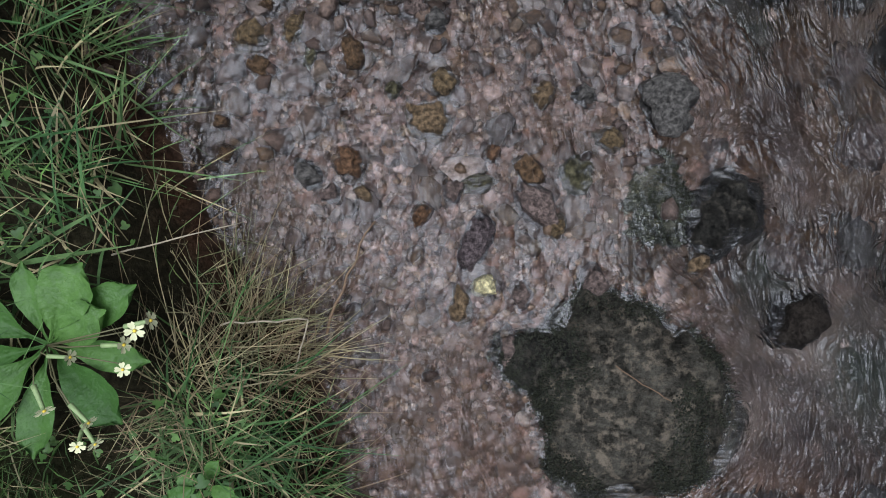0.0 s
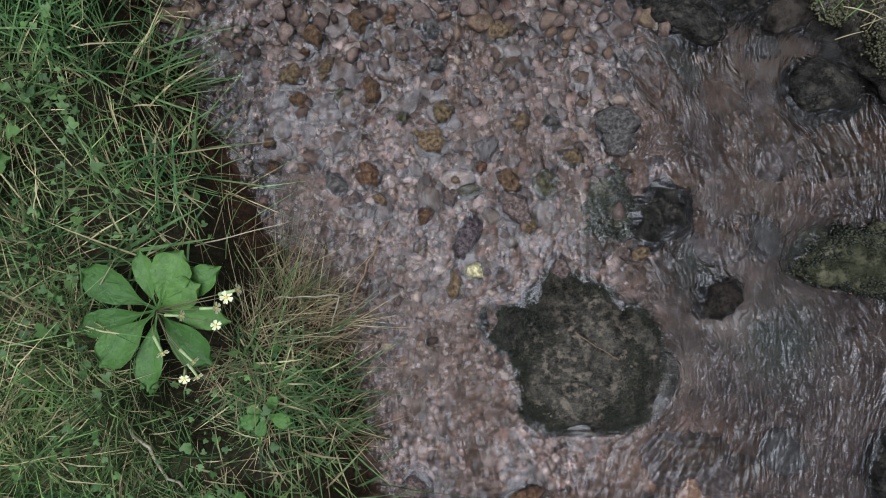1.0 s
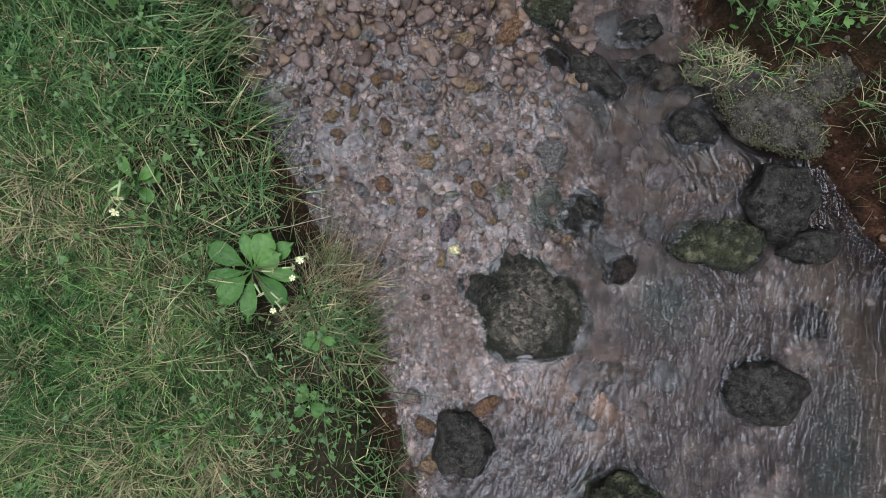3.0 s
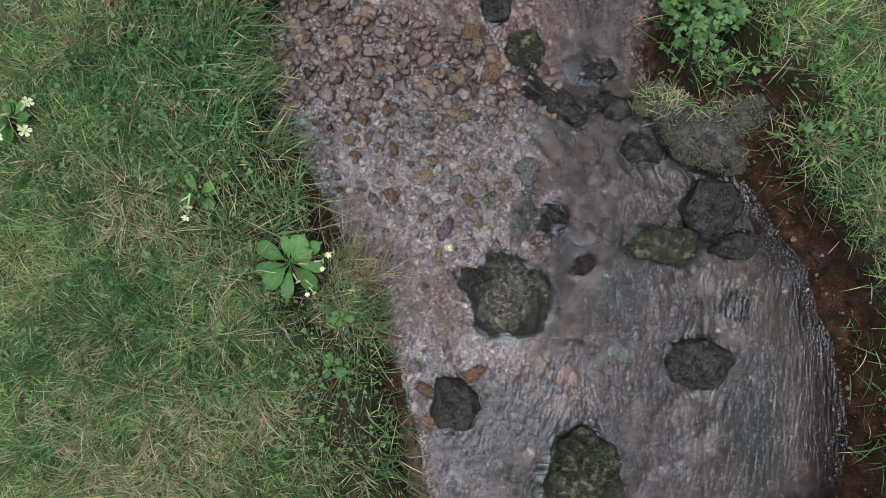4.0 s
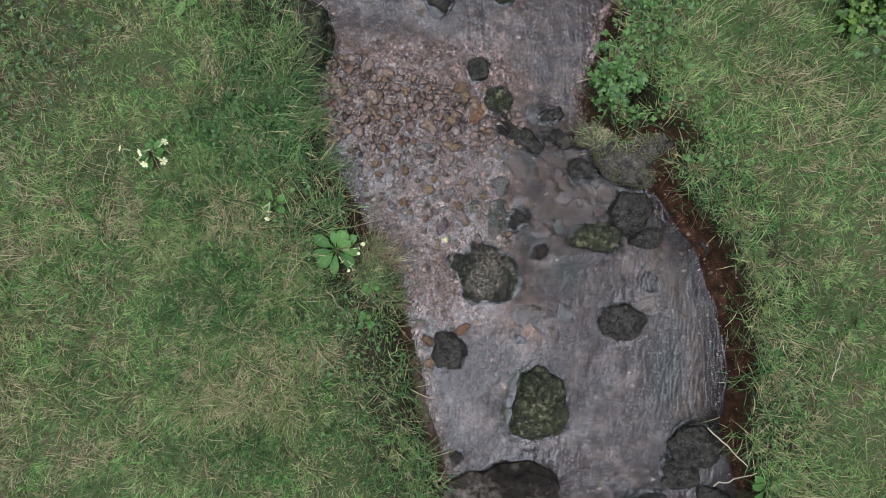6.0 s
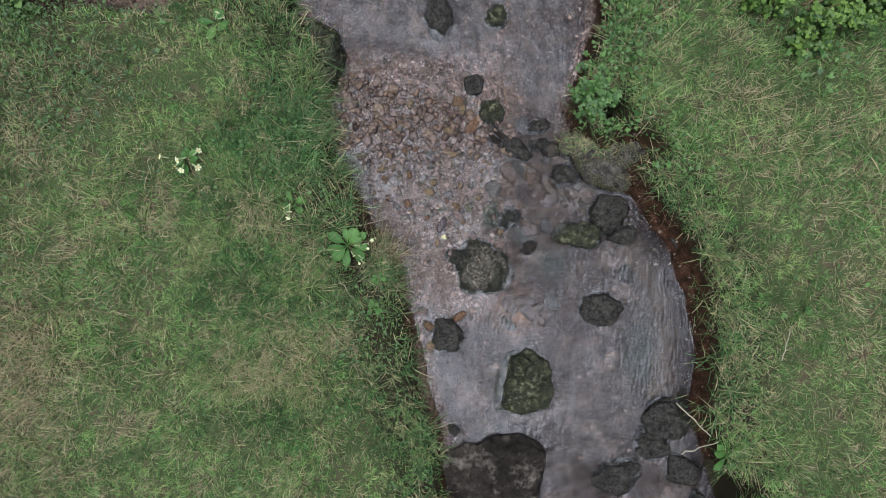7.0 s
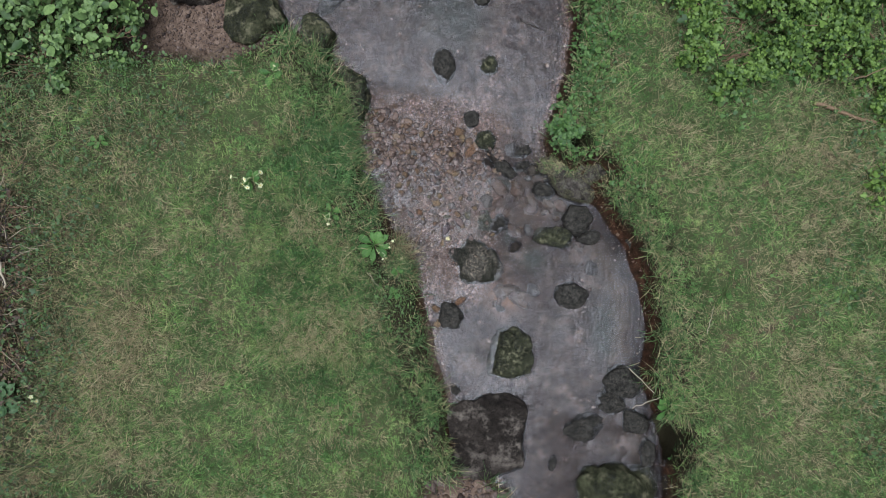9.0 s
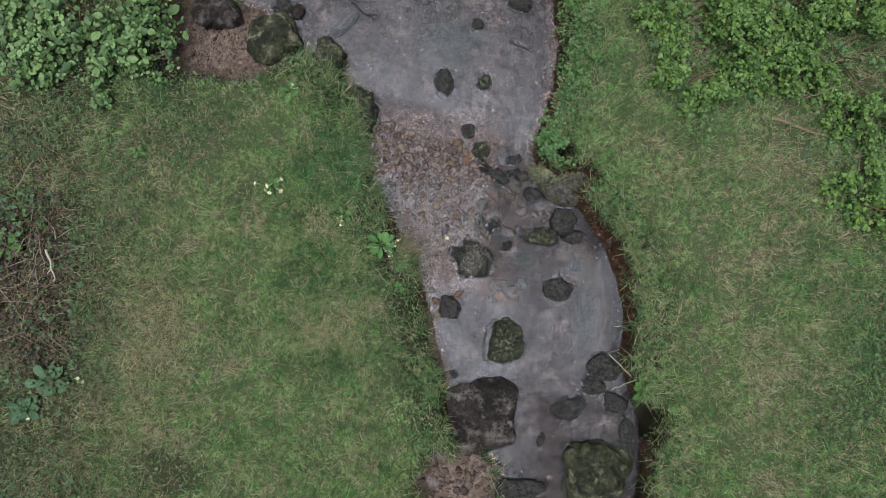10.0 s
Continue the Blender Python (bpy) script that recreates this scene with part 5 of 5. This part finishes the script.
_x, _y = PRIM_X, PRIM_Y
rosette("primrose", _x, _y, 0.335,
        [(62, 0.152, 0.092, 0.45), (28, 0.124, 0.074, 0.6), (33, 0.178, 0.064, 0.2), (-42, 0.182, 0.074, 0.4), (-9, 0.174, 0.050, 0.2), (-95, 0.182, 0.060, 0.25), (-133, 0.168, 0.080, 0.5),
         (149, 0.185, 0.078, 0.35), (193, 0.178, 0.062, 0.25), (101, 0.140, 0.046, 0.45)],
        [(0.218, 0.05, 0.108), (0.194, 0.035, 0.108), (0.162, 0.01, 0.077), (0.16, -0.027, 0.078), (0.098, -0.003, 0.104), (0.057, -0.082, 0.101), (0.12, -0.101, 0.098), (0.095, -0.14, 0.086), (0.128, -0.133, 0.096)],
        PRIMROSE, "flowering primrose with broad fresh green leaves and cream flowers", "flower")


def small_rosette(x, y, n, size, blooms, label, seed, name="primrose", material=None, petal=0.02):
    r = random.Random(seed)
    z = soil(x, y) + 0.03
    rosette(name, x, y, z, [(360 * i / n + r.uniform(-28, 28), size * r.uniform(0.6, 1.25), size * r.uniform(0.36, 0.55), r.uniform(0.2, 0.9)) for i in range(n)],
            [(bx - x, by - y, r.uniform(0.09, 0.13)) for bx, by in blooms], material or PRIMROSE, label, "flower" if blooms else "plant", petal)


small_rosette(-1.848, 0.690, 11, 0.10, [(-2.004, 0.706), (-1.895, 0.633), (-1.846, 0.603), (-1.870, 0.676), (-1.724, 0.749), (-1.718, 0.621)], "primrose clump in the lawn with six cream flowers", 5, petal=0.026)
small_rosette(-1.089, 0.373, 6, 0.10, [(-1.140, 0.334), (-1.090, 0.310), (-1.102, 0.261)], "small primrose in the grass near the bank", 6, petal=0.022)
small_rosette(-1.654, 1.750, 6, 0.13, [(-1.624, 1.794), (-1.574, 1.757)], "small primrose near the tip of the lawn", 7, petal=0.016)
small_rosette(-3.300, 1.051, 5, 0.10, [], "bright yellow-green seedling in the lawn", 8, "seedling")
small_rosette(-4.221, -1.440, 15, 0.23, [(-3.883, -1.382), (-3.840, -1.424), (-4.680, -1.790)], "coarse grey-green rosette at the edge of the lawn", 9, "comfrey_plant", COMFREY, 0.022)
small_rosette(-4.498, -1.729, 12, 0.18, [(-4.400, -1.808)], "coarse grey-green rosette in the rough edge", 10, "comfrey_plant", COMFREY, 0.02)
small_rosette(-4.717, 0.017, 7, 0.2, [], "fresh green dock plant in the dead undergrowth", 11, "dock_plant", PRIMROSE)
small_rosette(2.255, -1.584, 6, 0.14, [], "bright dock leaves under the far bank", 12, "dock_plant", PRIMROSE)
small_rosette(-0.449, -0.194, 5, 0.07, [], "young leafy plant on the near bank", 13, "seedling")
small_rosette(-0.477, -0.424, 6, 0.07, [], "young leafy plant in the bank grass", 14, "seedling")


# ---------------------------------------------------------------- bushes
def bush(x, y, rx, ry, high, n, leaf, material, label, seed, lobes=3, stems=16):
    r = np.random.default_rng(seed)
    z0 = soil(x, y)
    ob = base("bush", x, y, z0 - 0.01, label, "bush")
    for _ in range(stems):
        bm = bmesh.new()
        a, q = r.uniform(0, 6.28), math.sqrt(r.uniform(0.05, 0.9))
        tip = (rx * q * math.cos(a), ry * q * math.sin(a), high * (1 - 0.55 * q * q) * r.uniform(0.7, 0.95))
        tube(bm, bent((0.25 * tip[0], 0.25 * tip[1], 0), tip, 5, 0.04), 0.008, 0.003, 5)
        part("stem", bm, TWIG, ob)
    shoots = max(12, n // 12)
    a, q = r.uniform(0, 6.28, shoots), np.sqrt(r.uniform(0, 1, shoots))
    edge = 1 + 0.22 * np.sin(3 * a + seed) + 0.14 * np.sin(7 * a + 2 * seed)
    sx, sy = rx * q * edge * np.cos(a), ry * q * edge * np.sin(a)
    sz = high * (1 - 0.6 * q ** 2) * r.uniform(0.2, 1.0, shoots) ** 0.7
    full = np.flatnonzero(wave_noise(x + sx, y + sy, 5.5, 52) > -0.3)
    k = r.choice(full if len(full) > 4 else np.arange(shoots), n)
    P = np.stack([sx[k], sy[k], sz[k]], 1) + r.normal(0, 1, (n, 3)) * [leaf * 0.9, leaf * 0.9, leaf * 0.7]
    P[:, 2] = np.maximum(P[:, 2], 0.03)
    V, F = scatter(*fan_leaf(lobes), P, r.uniform(0, 6.28, n), r.normal(0.1, 0.4, n), leaf * r.lognormal(0, 0.38, n))
    tagged(link_mesh("leaves", tri_mesh("leaves", V, F), material, ob), kind="stuff")
    return ob


bush(1.185, 1.230, 0.13, 0.20, 0.24, 300, 0.030, HERB, "leafy green herb hanging over the water beside the ledge", 71, 3, 8)
BRIGHT = "bright green leafy bush with small lobed leaves at the meadow's edge"
for _x, _y, _rx, _ry, _h, _n in ((2.62, 1.80, 0.42, 0.40, 0.34, 1150), (3.05, 2.22, 0.62, 0.50, 0.5, 2300), (2.55, 2.45, 0.40, 0.35, 0.4, 900), (3.62, 1.95, 0.50, 0.40, 0.42, 1400), (3.75, 2.50, 0.60, 0.45, 0.55, 1800),
                                 (4.30, 2.05, 0.60, 0.55, 0.55, 1900), (4.45, 2.75, 0.5, 0.4, 0.5, 1000), (4.50, 1.35, 0.40, 0.35, 0.35, 700)):
    bush(_x, _y, _rx, _ry, _h, int(1.5 * _n), 0.029, BUSH_BRIGHT, BRIGHT, int(20 * _x + 7 * _y))
bush(4.463, 0.565, 0.42, 0.36, 0.34, 800, 0.038, BUSH_BRIGHT, "bright green leafy bush standing apart in the grass", 5)
BLUE = "soft green leafy bush with pointed leaves by the gravel beach"
for _x, _y, _rx, _ry, _h, _n in ((-4.55, 2.60, 0.50, 0.35, 0.6, 620), (-4.45, 2.05, 0.50, 0.35, 0.5, 520), (-3.85, 2.40, 0.50, 0.40, 0.62, 720), (-3.30, 2.12, 0.40, 0.36, 0.46, 460), (-3.22, 2.62, 0.38, 0.28, 0.5, 360), (-3.85, 1.80, 0.45, 0.25, 0.3, 240)):
    bush(_x, _y, _rx, _ry, _h, int(1.15 * _n), 0.050, BUSH_BLUE, BLUE, int(30 - 6 * _x + 5 * _y), 1)

# dead stems in the rough edge
for _k in range(240):
    _x0, _y0 = -4.1 - abs(random.gauss(0, 0.7)), random.gauss(-0.3, 0.65)
    _l, _an = random.uniform(0.2, 0.7), random.gauss(0.3, 0.9)
    _z0 = soil(_x0, _y0)
    stick("dead_stem", (_x0, _y0, _z0 + 0.02), (_x0 + _l * math.cos(_an), _y0 + _l * math.sin(_an), _z0 + random.uniform(0.03, 0.2)), 0.0038, 0.0018, random.choice((TWIG, TWIG, TWIG, DARK_TWIG, DARK_TWIG, PALE_TWIG)),
          "dead brown stem lying in the rough edge of the lawn", "dead stem", 0.02, n=5)["group"] = "dead stems in the rough edge"

# ---------------------------------------------------------------- pebbles and gravel, last
def chip(level, seed, cuts):
    """A broken pebble with a few flat faces."""
    V, F = lump(level, seed, 0.35)
    r = random.Random(seed)
    for _ in range(cuts):
        n = np.array(Vector((r.gauss(0, 1), r.gauss(0, 1), r.gauss(0.4, 0.8))).normalized())
        V = V - np.outer(np.maximum(V @ n - r.uniform(0.45, 0.75), 0), n)
    return V * [1, r.uniform(0.6, 0.95), r.uniform(0.45, 0.7)], F


_shapes = [chip(1, 300 + i, 5) for i in range(12)]
_rough = [chip(2, 360 + i, 7) for i in range(12)]
_round = [chip(2, 330 + i, 6) for i in range(12)]
_pm = []
for _v, _f in _round:
    _m = tri_mesh("pebble", _v * [1, 0.9, 0.8], _f)
    _m.materials.append(PEBBLE)
    _m.shade_smooth()
    _pm.append(_m)
_px, _py = sample(2600, -0.95, 0.65, 0.05, 1.6)
_ok = (lookup(GD, _px, _py) < -0.04) & (rng.uniform(size=2600) < 0.2 + 0.8 * step((_py - 0.35) / 0.5)) & (1.62 - 0.33 * (_px + 0.9) - _py > 0.05)
_px, _py = _px[_ok][:300], _py[_ok][:300]
for _i, (_x, _y) in enumerate(zip(_px, _py)):
    _o = new("pebble", _pm[_i % 12])
    _s = min(0.06, random.lognormvariate(math.log(0.022 + 0.016 * float(step((_y - 0.55) / 0.4))), 0.36))
    _o.parent = ground
    _o.location = (_x, _y, random.uniform(-0.012, 0.010) + 0.022 * float(step((_y - 0.6) / 0.4)) - 0.5 * _s)
    _o.rotation_euler = (random.gauss(0, 0.2), random.gauss(0, 0.2), random.uniform(0, 6.28))
    _o.scale = (_s, _s, _s)


def gravel(name, n, box, size, want, label, sink=0.25, material=None, awash=False, shapes=None):
    x, y = sample(n, *box)
    d = lookup(GD, x, y)
    ok = rng.uniform(size=n) < want(x, y, d)
    x, y = x[ok], y[ok]
    parts_v, parts_f, at = [], [], 0
    for i, (v, f) in enumerate(shapes or _shapes):
        a, b = x[i::12], y[i::12]
        s = size * rng.lognormal(0, 0.45, len(a))
        V, F = scatter(v, f, np.stack([a, b, (rng.uniform(-0.014, 0.010, len(a)) + 0.020 * step((b - 0.65) / 0.4) - 0.5 * s) if awash else lookup(GZ, a, b) + s * sink], 1), rng.uniform(0, 6.28, len(a)), rng.normal(0, 0.25, len(a)), s)
        parts_v.append(V)
        parts_f.append(F + at)
        at += len(V)
    return tagged(link_mesh(name, tri_mesh(name, np.vstack(parts_v), np.vstack(parts_f)), material or GRAVEL, smooth=shapes is None), label, "gravel", kind="stuff")


gravel("riffle_gravel", 6500, (-1.1, 0.8, -0.5, 1.65), 0.0072, lambda x, y, d: (d < -0.02) * riffle(x, y), "brown and pink pebbles covering the riffle", 0.4)
gravel("riffle_cobbles", 1500, (-1.1, 0.7, -0.1, 1.75), 0.024, lambda x, y, d: (d < -0.03) * riffle(x, y) * (0.25 + 0.75 * step((y - 0.4) / 0.5)), "brown cobbles awash across the upper riffle", 0.3, AWASH, True)
gravel("bed_gravel", 12000, (-2.4, 2.4, -3.6, 3.6), 0.0115, lambda x, y, d: (d < -0.02) * np.where(((d > -0.12) & ((lookup(GL, x, y) > 0.5) | (y > 0.9))) | (riffle(x, y) > 0.3), 0.7, 0.08), "mixed pebbles on the stream bed")
gravel("shore_gravel", 14000, (-3.6, 2.6, -3.6, 3.2), 0.009, lambda x, y, d: ((d > -0.05) & (lookup(GS, x, y) > 0.5) & (hollow(x, y) < 0.2)) * 0.9, "loose brown gravel on the bare shore", 0.2)
_bx, _by = BEACHES[1][:2]
gravel("beach_cobbles", 420, (_bx - 0.5, _bx + 0.45, _by - 0.6, _by + 0.45), 0.026, lambda x, y, d: ((lookup(GS, x, y) > 0.4) | (d < 0.05)) * 1.0, "brown cobbles on the lower gravel beach", 0.15, COBBLE, False, _rough)
_bx, _by = BEACHES[0][:2]
gravel("upper_beach_gravel", 4200, (_bx - 0.9, _bx + 0.9, _by - 0.6, _by + 0.7), 0.0105, lambda x, y, d: (lookup(GC, x, y) > 0.35) * 0.9, "fine brown gravel on the upper beach", 0.2, COBBLE, False, _shapes)
